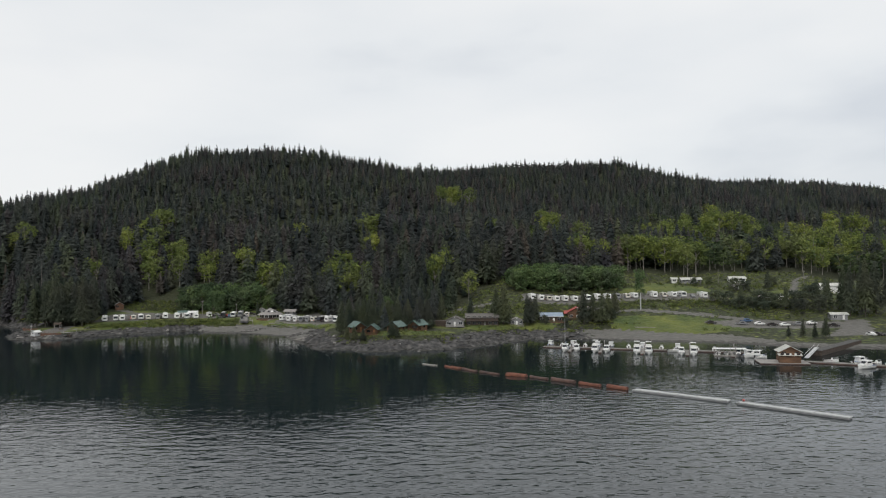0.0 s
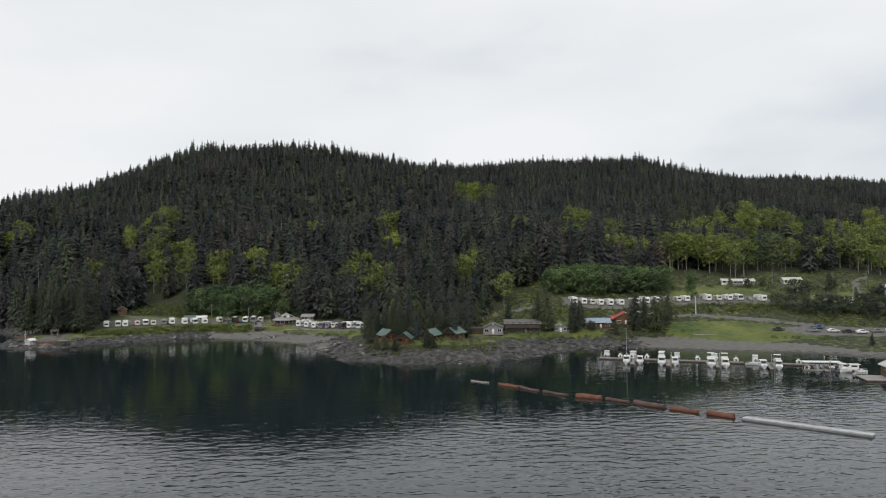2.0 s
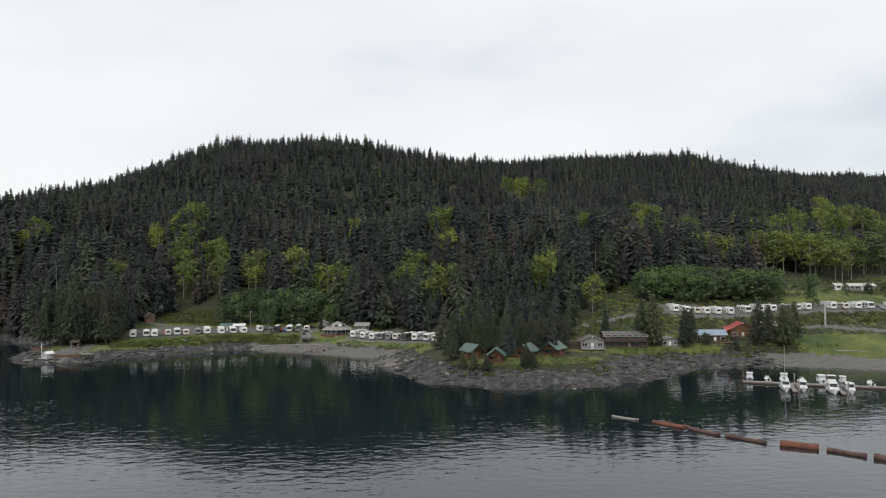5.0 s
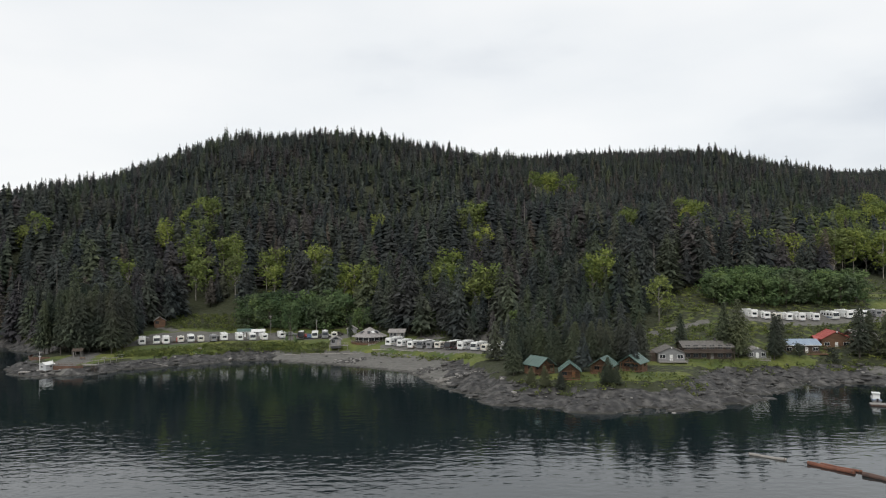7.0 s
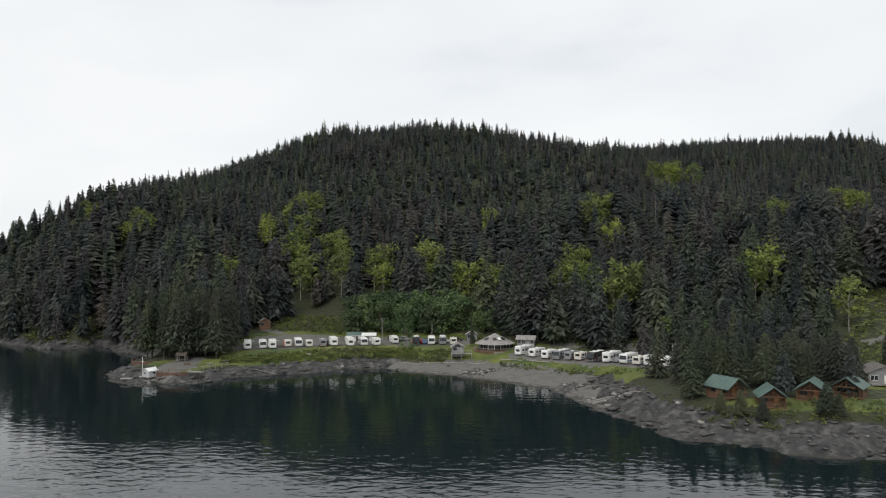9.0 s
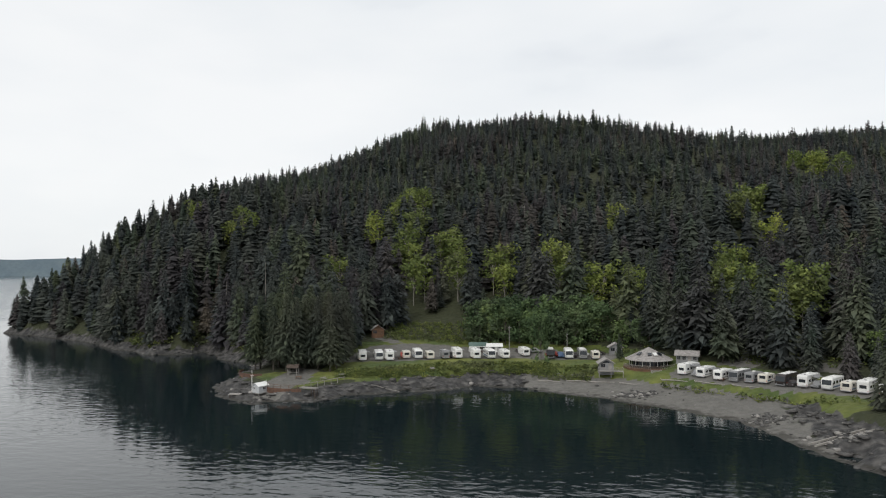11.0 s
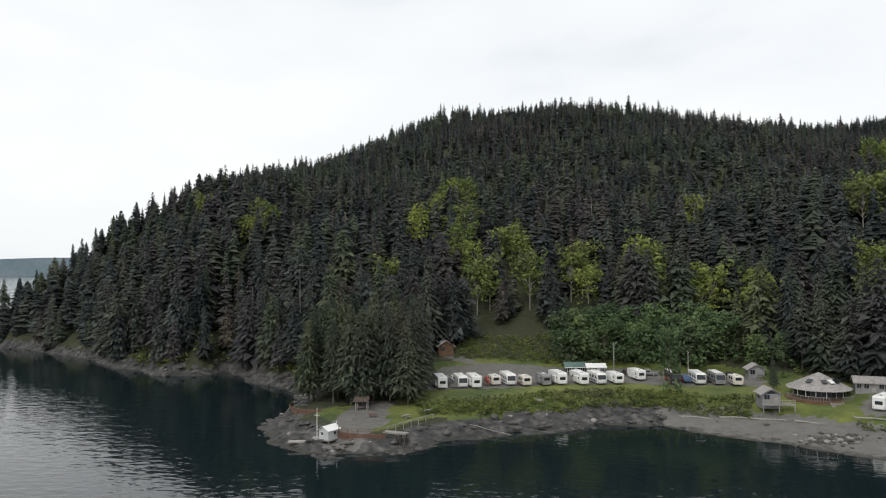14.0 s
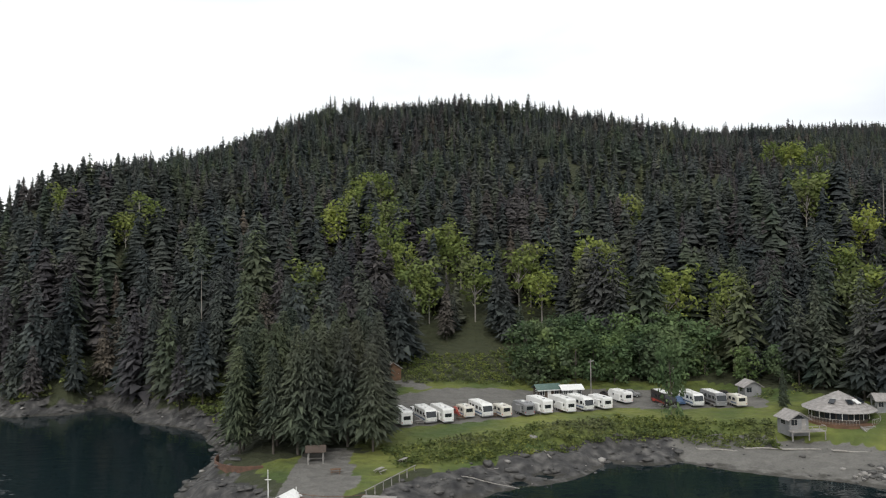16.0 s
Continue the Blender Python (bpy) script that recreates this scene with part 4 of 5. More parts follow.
for kind, x in (("b", 56), ("a", 60.5), ("c", 64.5), ("a", 68.5), ("b", 73), ("a", 78), ("e", 85), ("b", 90), ("a", 95), ("g", 100), ("c", 105), ("a", 109), ("b", 119), ("c", 124), ("a", 129), ("e", 134), ("u", 139), ("b", 145)):
    park(kind, x, 373.5 - (x - 56) * 0.03, 4)
for kind, x, y, turn in (("t", 133, 329, 80), ("u", 146, 325, 70), ("s", 153, 324, 80), ("t", 158, 322, 80), ("s", 163, 321, 85), ("u", 170, 322, 80), ("s", 176, 323, 100), ("t", 183, 316, 60), ("w", 150, 330, 95), ("b", 187, 369, 30),
                         ("s", 186, 296, 10), ("t", 189, 295, 10), ("u", 193, 294, 10), ("s", 197, 293, 10)):
    park(kind, x, y, turn)


# ---- buildings ----
def gable_roof(parent, w, dp, z, rise, over, mat, along="x", thick=0.14, name="roof"):
    """Two roof slabs; the ridge runs along x or y. Footprint w by dp, centred."""
    half = (dp if along == "x" else w) / 2 + over
    run = (w if along == "x" else dp) / 2 + over
    drop = rise * over / (half - over)
    prof = [(-half, z - drop), (0, z + rise), (half, z - drop), (half, z - drop + thick), (0, z + rise + thick), (-half, z - drop + thick)]
    bm = solid(prof, along, -run, run)
    roof = part(name, bm, mat, parent)
    cap = [(-0.2, z + rise + thick - 0.1), (0, z + rise + thick + 0.03), (0.2, z + rise + thick - 0.1)]
    part("ridge_cap", solid(cap, along, -run, run), mat, roof)
    # standing seams
    n_ = int(2 * run / 1.2)
    for s in (-1, 1):
        for i in range(n_ + 1):
            t = -run + 2 * run * i / n_
            a = (0, z + rise + thick)
            b = (s * half, z - drop + thick)
            pa, pb = ((t, a[0], a[1]), (t, b[0], b[1])) if along == "x" else ((a[0], t, a[1]), (b[0], t, b[1]))
            part("seam", rod(bmesh.new(), pa, pb, 0.035, sides=4), mat, roof)
    return roof


def window(parent, x, y, z, w, h, face="y", out=-1, frame_mat=WHITE):
    """A window on a wall that faces out along y or x."""
    if face == "y":
        fr = part("window", boxed(x - w / 2 - 0.08, x + w / 2 + 0.08, y + min(0, out * 0.05), y + max(0, out * 0.05), z - 0.08, z + h + 0.08), frame_mat, parent)
        part("pane", boxed(x - w / 2, x + w / 2, y + min(out * 0.03, out * 0.065), y + max(out * 0.03, out * 0.065), z, z + h), GLASS, fr)
        part("glazing_bar", boxed(x - 0.03, x + 0.03, y + min(out * 0.05, out * 0.08), y + max(out * 0.05, out * 0.08), z, z + h), frame_mat, fr)
    else:
        fr = part("window", boxed(x + min(0, out * 0.05), x + max(0, out * 0.05), y - w / 2 - 0.08, y + w / 2 + 0.08, z - 0.08, z + h + 0.08), frame_mat, parent)
        part("pane", boxed(x + min(out * 0.03, out * 0.065), x + max(out * 0.03, out * 0.065), y - w / 2, y + w / 2, z, z + h), GLASS, fr)
        part("glazing_bar", boxed(x + min(out * 0.05, out * 0.08), x + max(out * 0.05, out * 0.08), y - 0.03, y + 0.03, z, z + h), frame_mat, fr)


def house(name, x, y, turn, w, dp, wall, rise, along, wall_mat, roof_mat, label, z=None, over=0.5, wins=2, stories=1, door=True, category="house", chimney=False, trim=WHITE):
    z = ground_at(x, y) if z is None else z
    ob = thing(name, (x, y, z), label, category, turn=turn)
    low = -1.2
    if along == "x":
        prof = [(-dp / 2, low), (-dp / 2, wall), (0, wall + rise), (dp / 2, wall), (dp / 2, low)]
        part("wall", solid(prof, "x", -w / 2, w / 2), wall_mat, ob)
    else:
        prof = [(-w / 2, low), (-w / 2, wall), (0, wall + rise), (w / 2, wall), (w / 2, low)]
        part("wall", solid(prof, "y", -dp / 2, dp / 2), wall_mat, ob)
    gable_roof(ob, w, dp, wall + 0.02, rise, over, roof_mat, along)
    for s in range(stories):
        for i in range(wins):
            xx = -w / 2 + w * (i + 0.5) / wins
            if door and s == 0 and i == wins // 2:
                continue
            window(ob, xx, -dp / 2, 0.9 + s * 2.6, min(1.6, w / wins * 0.6), 1.1, frame_mat=trim)
        window(ob, w / 2, 0, 0.9 + s * 2.6, 1.3, 1.1, "x", 1, trim)
        window(ob, -w / 2, 0, 0.9 + s * 2.6, 1.3, 1.1, "x", -1, trim)
    if door:
        xx = -w / 2 + w * (wins // 2 + 0.5) / wins
        d_ = part("door", boxed(xx - 0.45, xx + 0.45, -dp / 2 - 0.06, -dp / 2, 0, 2.05), trim, ob)
        part("door_handle", boxed(xx + 0.3, xx + 0.38, -dp / 2 - 0.12, -dp / 2 - 0.06, 0.95, 1.05), CHROME, d_)
    part("fascia", boxed(-w / 2 - over, w / 2 + over, -dp / 2 - over - 0.04, -dp / 2 - over, wall - rise * over / max(dp / 2, 1) - 0.05, wall - rise * over / max(dp / 2, 1) + 0.15) if along == "x"
         else boxed(-0.2, 0.2, -dp / 2 - over - 0.04, -dp / 2 - over, wall + rise - 0.35, wall + rise + 0.1), trim, ob)
    if chimney:
        part("chimney", boxed(w * 0.2, w * 0.2 + 0.7, -0.3, 0.4, wall, wall + rise + 1.0), STONE, ob)
    return ob


def deck(parent, x0, x1, y0, y1, z, mat=WEATHERED, rail=True, legs=1.6):
    """A plank deck with posts and a rail, under its building."""
    d_ = part("deck", boxed(x0, x1, y0, y1, z - 0.2, z), mat, parent)
    for x in (x0 + 0.1, (x0 + x1) / 2, x1 - 0.1):
        part("post", boxed(x - 0.09, x + 0.09, y0 + 0.05, y0 + 0.23, z - 0.2 - legs, z - 0.2), mat, d_)
    if rail:
        bm = bmesh.new()
        box(bm, x0, x1, y0, y0 + 0.08, z + 0.9, z + 1.0)
        box(bm, x0, x1, y0, y0 + 0.06, z + 0.45, z + 0.52)
        box(bm, x0, x0 + 0.08, y0, y1, z + 0.9, z + 1.0)
        box(bm, x1 - 0.08, x1, y0, y1, z + 0.9, z + 1.0)
        part("handrail", bm, mat, d_)
        n_ = max(2, int((x1 - x0) / 1.2))
        for i in range(n_ + 1):
            x = x0 + (x1 - x0) * i / n_
            part("baluster", boxed(x - 0.04, x + 0.04, y0 + 0.01, y0 + 0.07, z, z + 0.95), mat, d_)
    return d_


def cabin(x, y, z, turn, w=5.4, dp=6.6, label="log cabin with green metal roof and front porch"):
    """A log cabin with an open gable porch towards the water."""
    ob = thing("log_cabin", (x, y, z), label, "cabin", "green-roofed cabins", turn)
    wall, rise = 2.2, 1.9
    prof = [(-w / 2, -1.5), (-w / 2, wall), (0, wall + rise), (w / 2, wall), (w / 2, -1.5)]
    part("wall", solid(prof, "y", -dp / 2 + 2.0, dp / 2), CEDAR, ob)
    gable_roof(ob, w, dp, wall + 0.02, rise, 0.55, GREEN_ROOF, "y")
    d_ = deck(ob, -w / 2, w / 2, -dp / 2, -dp / 2 + 2.0, 0.0, CEDAR, True, 2.0)
    bm = bmesh.new()
    rod(bm, (-w / 2 + 0.2, -dp / 2 + 0.15, wall - 0.1), (w / 2 - 0.2, -dp / 2 + 0.15, wall - 0.1), 0.13)
    rod(bm, (0, -dp / 2 + 0.15, wall - 0.1), (0, -dp / 2 + 0.15, wall + rise - 0.1), 0.1)
    rod(bm, (-w / 4, -dp / 2 + 0.15, wall), (0, -dp / 2 + 0.15, wall + rise * 0.6), 0.08)
    rod(bm, (w / 4, -dp / 2 + 0.15, wall), (0, -dp / 2 + 0.15, wall + rise * 0.6), 0.08)
    part("truss", bm, CEDAR, ob, "log gable truss")
    for s in (-1, 1):
        part("post", rod(bmesh.new(), (s * (w / 2 - 0.2), -dp / 2 + 0.2, 0), (s * (w / 2 - 0.2), -dp / 2 + 0.2, wall), 0.12), CEDAR, ob)
    window(ob, -1.5, -dp / 2 + 2.0, 0.8, 1.3, 1.2, frame_mat=CEDAR)
    window(ob, w / 2, 1.0, 0.9, 1.2, 1.0, "x", 1, CEDAR)
    window(ob, -w / 2, 1.0, 0.9, 1.2, 1.0, "x", -1, CEDAR)
    part("door", boxed(0.5, 1.4, -dp / 2 + 1.94, -dp / 2 + 2.0, 0, 2.05), FRESHWOOD, ob)
    return ob


cabin(-29.5, 317, 5.2, 30, w=5.4)
cabin(-22.5, 309, 4.7, -8, w=5.0)
cabin(-12.5, 313, 5.4, -28, w=5.6)
cabin(-3.5, 316, 5.7, -35, w=5.6)
annex = thing("wooden_deck", (-17, 307.5, 4.7), "fresh orange wooden deck between two cabins", "deck")
part("planks", boxed(-1.6, 1.6, -2.2, 2.2, -0.2, 0), FRESHWOOD, annex)
part("skirt", boxed(-1.6, 1.6, -2.25, -2.2, -1.4, -0.1), FRESHWOOD, annex)
h = house("gabled_house", 14, 340, -6, 8, 8, 2.6, 1.7, "y", GREY, OLD_SHINGLE, "grey gabled house with white trim and deck", z=5, wins=3)
deck(h, -4, 4.5, -6.2, -4, 0.1)
part("wing", boxed(-10, -4, -2, 4, -1, 2.4), DARKWOOD, h, "low brown side wing")
h = house("lodge", 27, 345, -4, 15, 8, 4.2, 1.3, "x", DARKWOOD, OLD_SHINGLE, "long brown two-storey wooden lodge with balcony", z=4.6, wins=6, stories=2, chimney=True, trim=WEATHERED)
deck(h, -7.5, 7.5, -5.9, -4.0, 2.6, DARKWOOD, True, 2.6)
h = house("small_cottage", 43.5, 346, -4, 5.4, 5, 2.3, 1.3, "y", GREY, SHINGLE, "small grey cottage with white trim and deck", z=4.4, wins=3)
deck(h, -3.2, 3.2, -5, -3, 0.0)
h = house("blue_roofed_house", 61, 353, -5, 11, 7, 2.9, 1.4, "x", DARKWOOD, BLUE_ROOF, "low house with pale blue metal roof", z=5.2, wins=4)
deck(h, -5.5, 7.5, -6, -3.5, 0.1, CEDAR)
h = house("red_roofed_house", 75, 358, -8, 9, 8, 3.2, 2.4, "y", CEDAR, RED_ROOF, "brown wooden house with bright red roof", z=6.2, wins=3, chimney=True)
deck(h, -4.5, 6.5, -6, -4, 0.2, CEDAR)
gable_roof(h, 12, 5, 2.6, 1.2, 0.3, RED_ROOF, "x", name="porch_roof")
house("brown_house", 84, 357, 0, 7, 6, 2.8, 1.8, "x", DARKWOOD, SHINGLE, "dark brown house half hidden by conifers", z=7.5)
house("long_bungalow", 151, 408, -4, 11, 5, 2.2, 0.9, "x", GREY, TIN, "long grey bungalow with pale roof above the upper field", wins=5)
house("white_house", 182, 418, -8, 9, 5, 2.2, 1.0, "x", WHITE, TIN, "white house with pale roof above the field", wins=4)
house("small_bungalow", 172, 394, -4, 6, 4.5, 2.0, 0.9, "x", GREY, OLD_SHINGLE, "small grey bungalow among trees", wins=3)
house("grey_house", 175, 367, -6, 8, 5.5, 2.3, 1.3, "x", GREY, SHINGLE, "grey house with tall front windows by the field", wins=5)
house("warehouse", 220, 389, -22, 11, 8, 3.2, 1.2, "x", WHITE, TIN, "large white metal warehouse on the slope", wins=2, category="warehouse")
house("garage", 190, 330, -12, 7, 5, 2.5, 0.6, "x", GREY, TIN, "grey garage with two white doors", wins=2, category="garage")
house("white_shed", 143, 412, -4, 3, 3, 2.2, 0.7, "x", WHITE, TIN, "tiny white shed beside the bungalow", wins=1, door=False, category="shed")
house("hillside_cabin", -180, 435, 25, 4.5, 4, 2.3, 1.5, "y", CEDAR, SHINGLE, "small brown cabin at the forest edge", z=10, wins=2, category="cabin", trim=CEDAR)
h = house("wash_house", -141, 429.5, 14, 5.6, 3.6, 2.3, 0.9, "x", DARKWOOD, GREEN_ROOF, "dark brown wash house with green metal roof", wins=3, category="shed")
h = house("shower_hut", -135.2, 429.5, 10, 4.8, 3.2, 2.1, 0.7, "x", GREY, WHITE, "grey shower hut with white roof and doors", wins=4, category="shed")
house("garden_shed", -94, 423, 5, 4, 3.4, 2.2, 1.2, "y", GREY, SHINGLE, "weathered grey garden shed beside the pads", wins=2, category="shed", trim=GREY)
h = house("beach_cottage", -97, 395, 8, 4.0, 4, 2.1, 1.2, "y", GREY, SHINGLE, "grey beach cottage with glazed gable front", z=5.0, wins=2, category="cottage", trim=WEATHERED)
deck(h, -2.4, 4.6, -3.6, -2.0, 0.0, WEATHERED, True, 1.6)
part("gable_pane", solid([(-1.3, 2.15), (0, 2.95), (1.3, 2.15)], "y", -2.08, -2.01), GLASS, h, "glazed gable")
house("grey_hut", -73.5, 402.5, -10, 6, 3.4, 2.3, 1.0, "x", GREY, SHINGLE, "low grey hut beside the round hall", wins=4, category="hut", trim=WEATHERED)


# the round hall with its shingled roof
def round_hall(x, y, z):
    ob = thing("round_hall", (x, y, z), "round wooden hall with grey shingled conical roof", "hall", turn=12)
    R, N = 5.6, 16
    ring = [(math.cos(i / N * math.tau), math.sin(i / N * math.tau)) for i in range(N)]
    bm = bmesh.new()
    bmesh.ops.create_cone(bm, cap_ends=True, segments=N, radius1=R, radius2=R, depth=3.4, matrix=Matrix.Translation((0, 0, 0.6)))
    part("wall", bm, DARKWOOD, ob)
    for i in range(N):
        a, b = ring[i], ring[(i + 1) % N]
        for lo, hi in ((0.06, 0.47), (0.53, 0.94)):
            pa = [a[k] * (1 - lo) + b[k] * lo for k in (0, 1)]
            pb = [a[k] * (1 - hi) + b[k] * hi for k in (0, 1)]
            bm = bmesh.new()
            vs = [bm.verts.new((q[0] * R * s, q[1] * R * s, zz)) for s in (1.0, 1.012) for q, zz in ((pa, 0.7), (pb, 0.7), (pb, 2.2), (pa, 2.2))]
            for f in ((0, 1, 2, 3), (7, 6, 5, 4), (0, 4, 5, 1), (1, 5, 6, 2), (2, 6, 7, 3), (3, 7, 4, 0)):
                bm.faces.new([vs[k] for k in f])
            pane = part("window", bm, GLASS, ob)
        mid = ((a[0] + b[0]) / 2 * R * 1.01, (a[1] + b[1]) / 2 * R * 1.01)
        part("mullion", rod(bmesh.new(), (*mid, 0.5), (*mid, 2.4), 0.09, sides=4), WHITE, ob)
    # each roof facet is its own shingled panel, in steps
    Ro = R + 1.4
    for i in range(N):
        a, b = ring[i], ring[(i + 1) % N]
        bm = bmesh.new()
        steps = 9
        for s in range(steps):
            r0, r1 = Ro * (1 - s / steps) , Ro * (1 - (s + 1) / steps) + 0.02
            z0, z1 = 2.15 + 3.5 * s / steps + 0.06, 2.15 + 3.5 * (s + 1) / steps
            vs = [bm.verts.new(c) for c in ((a[0] * r0, a[1] * r0, z0), (b[0] * r0, b[1] * r0, z0), (b[0] * r1, b[1] * r1, z1), (a[0] * r1, a[1] * r1, z1), (a[0] * r0, a[1] * r0, z0 - 0.1), (b[0] * r0, b[1] * r0, z0 - 0.1))]
            bm.faces.new(vs[:4])
            bm.faces.new((vs[4], vs[5], vs[1], vs[0]))
        roof = part("roof_panel", bm, SHINGLE, ob)
        if i in (9, 11, 12, 13, 15):
            m = ((a[0] + b[0]) / 2, (a[1] + b[1]) / 2)
            bm = boxed(-0.7, 0.7, -0.55, 0.55, 0, 0.18)
            ang = math.atan2(m[1], m[0])
            bm.transform(Matrix.Translation((m[0] * 4.1, m[1] * 4.1, 3.93)) @ Matrix.Rotation(ang, 4, "Z") @ Matrix.Rotation(radians(26), 4, "Y"))
            part("skylight", bm, GLASS if i != 12 else WHITE, ob, "flat roof skylight")
    d_ = part("deck", rod(bmesh.new(), (0, 0, -0.9), (0, 0, 0.0), R + 1.9, sides=N), CEDAR, ob, "brown deck round the hall")
    for i in range(40):
        a = math.pi + math.pi * i / 39
        q = ((R + 1.8) * math.cos(a), (R + 1.8) * math.sin(a))
        if abs(q[0]) > 1.3:
            part("baluster", rod(bmesh.new(), (*q, 0), (*q, 1.0), 0.04, sides=4), WEATHERED, d_)
    bm = bmesh.new()
    for i in range(39):
        a, b = math.pi + math.pi * i / 39, math.pi + math.pi * (i + 1) / 39
        if abs((R + 1.8) * math.cos((a + b) / 2)) > 1.2:
            rod(bm, ((R + 1.8) * math.cos(a), (R + 1.8) * math.sin(a), 1.0), ((R + 1.8) * math.cos(b), (R + 1.8) * math.sin(b), 1.0), 0.05, sides=4)
    part("handrail", bm, WEATHERED, d_)
    for i in range(14):
        part("step", boxed(-1.4, 1.4, -R - 1.9 - 0.36 * (i + 1), -R - 1.9 - 0.36 * i, -0.19 * (i + 1) - 0.06, -0.19 * (i + 1) + 0.04), WEATHERED, d_)
    for s in (-1, 1):
        part("stair_side", solid([(-R - 1.9, -0.3), (-R - 1.9, 0.05), (-R - 7.0, -2.6), (-R - 7.0, -2.95)], "x", s * 1.45 - 0.06, s * 1.45 + 0.06), WEATHERED, d_)
    return ob


round_hall(-84.5, 401.5, 5.4)


# ---- the log boom and the white floats ----
def boom_log(ax, ay, bx, by, r, mat, label):
    L = math.hypot(bx - ax, by - ay)
    turn = math.degrees(math.atan2(by - ay, bx - ax))
    ob = thing("boom_log", (ax, ay, r * 0.3), label, "log", "floating log boom", turn)
    bm = rod(bmesh.new(), (0.2, 0, 0), (L - 0.2, 0, 0), r, r * 0.9, 14)
    bmesh.ops.subdivide_edges(bm, edges=[e for e in bm.edges if abs((e.verts[0].co - e.verts[1].co).x) > 1], cuts=5)
    for v in bm.verts:
        v.co += Vector((0, 0.06 * math.sin(v.co.x * 1.3 + ax), 0.05 * math.sin(v.co.x * 0.9 + ay)))
    part("trunk", bm, mat, ob)
    bm = bmesh.new()
    for x in (0.5, L - 0.5):
        bmesh.ops.create_cone(bm, cap_ends=False, segments=14, radius1=r + 0.04, radius2=r + 0.04, depth=0.12, matrix=Matrix.Translation((x, 0, 0)) @ Matrix.Rotation(radians(90), 4, "Y"))
    part("chain_band", bm, DARKLOG, ob, "dark chain bands")
    return ob


for ax, ay, bx, by, r, mat in ((-1.6, 247, 3.4, 242.5, 0.3, DRIFT), (5.8, 240.5, 10.5, 234, 0.4, RUST), (11.2, 233.5, 15.4, 227.5, 0.45, DARKLOG), (16.2, 226.8, 21.6, 220.6, 0.45, DARKLOG), (23.4, 219.5, 29.4, 216, 0.75, RUST),
                              (30, 215, 34.6, 210, 0.5, DARKLOG), (35.4, 209.5, 40.9, 203, 0.7, DARKLOG), (41.7, 202, 46.6, 197, 0.6, RUST), (48, 196, 52.3, 191.3, 0.7, RUST)):
    boom_log(ax, ay, bx, by, r, mat, "rusty red floating boom log" if mat is RUST else "dark wet floating boom log" if mat is DARKLOG else "pale slim floating boom log")
for ax, ay, bx, by in ((7.6, 239.8, 12.2, 234.8), (24.5, 221, 28, 219.3)):
    boom_log(ax, ay, bx, by, 0.3, RUST, "slim reddish log beside the boom")


def float_dock(ax, ay, bx, by, w, mat, label, name="float_dock", group="floats"):
    L, turn = math.hypot(bx - ax, by - ay), math.degrees(math.atan2(by - ay, bx - ax))
    ob = thing(name, (ax, ay, 0), label, "dock", group, turn)
    part("pontoon", boxed(0, L, -w / 2 + 0.1, w / 2 - 0.1, -0.3, 0.32), DARKLOG if mat is not CONCRETE else GREY, ob)
    part("walkway", boxed(-0.05, L + 0.05, -w / 2, w / 2, 0.32, 0.46, bevel=0.02), mat, ob)
    for s in (-1, 1):
        part("bull_rail", boxed(0, L, s * (w / 2 - 0.1) - 0.06, s * (w / 2 - 0.1) + 0.06, 0.46, 0.58), mat, ob)
    for i in range(int(L / 5)):
        part("cleat", boxed(i * 5 + 2, i * 5 + 2.4, -w / 2 + 0.3, -w / 2 + 0.42, 0.46, 0.6), BLACK, ob)
    return ob


float_dock(53.5, 189.8, 71, 172.5, 2.2, CONCRETE, "long pale concrete float moored end to end")
float_dock(72.5, 170.5, 88, 152, 2.2, CONCRETE, "long pale concrete float moored end to end")
for x, y in ((73.6, 170.4),):
    b = thing("mooring_buoy", (x, y, 0.58), "small red buoy lying on the float", "buoy")
    bm = bmesh.new()
    bmesh.ops.create_icosphere(bm, subdivisions=2, radius=0.3, matrix=Matrix.Translation((0, 0, 0.25)))
    part("ball", bm, REDP, b)
    part("eye", rod(bmesh.new(), (0, 0, 0.5), (0, 0, 0.68), 0.05), CHROME, b)

# ---- the marina ----
U = Vector((67, -28)).normalized()
V = Vector((-0.34, -0.94)).normalized()
float_dock(47, 290.5, 118, 261, 2.0, WEATHERED, "long grey wooden marina walkway", "marina_walkway", "marina docks")
FINGERS = [(58, 285.5), (68.5, 281), (82.5, 275.2), (97, 269.2), (111, 263.5)]
for x, y in FINGERS:
    float_dock(x, y, x + V.x * 13, y + V.y * 13, 1.3, WEATHERED, "grey wooden finger float between boats", "finger_float", "marina docks")
    for d_ in (4, 13.4):
        pl = thing("piling", (x + V.x * d_ + 0.9, y + V.y * d_, -2), "weathered wooden mooring piling", "piling", "marina pilings")
        part("shaft", rod(bmesh.new(), (0, 0, 0), (0.05, 0, 5.6), 0.17, 0.15, 9), WEATHERED, pl)
        part("cap", rod(bmesh.new(), (0.05, 0, 5.6), (0.05, 0, 5.75), 0.2, 0.05, 9), WHITE, pl)


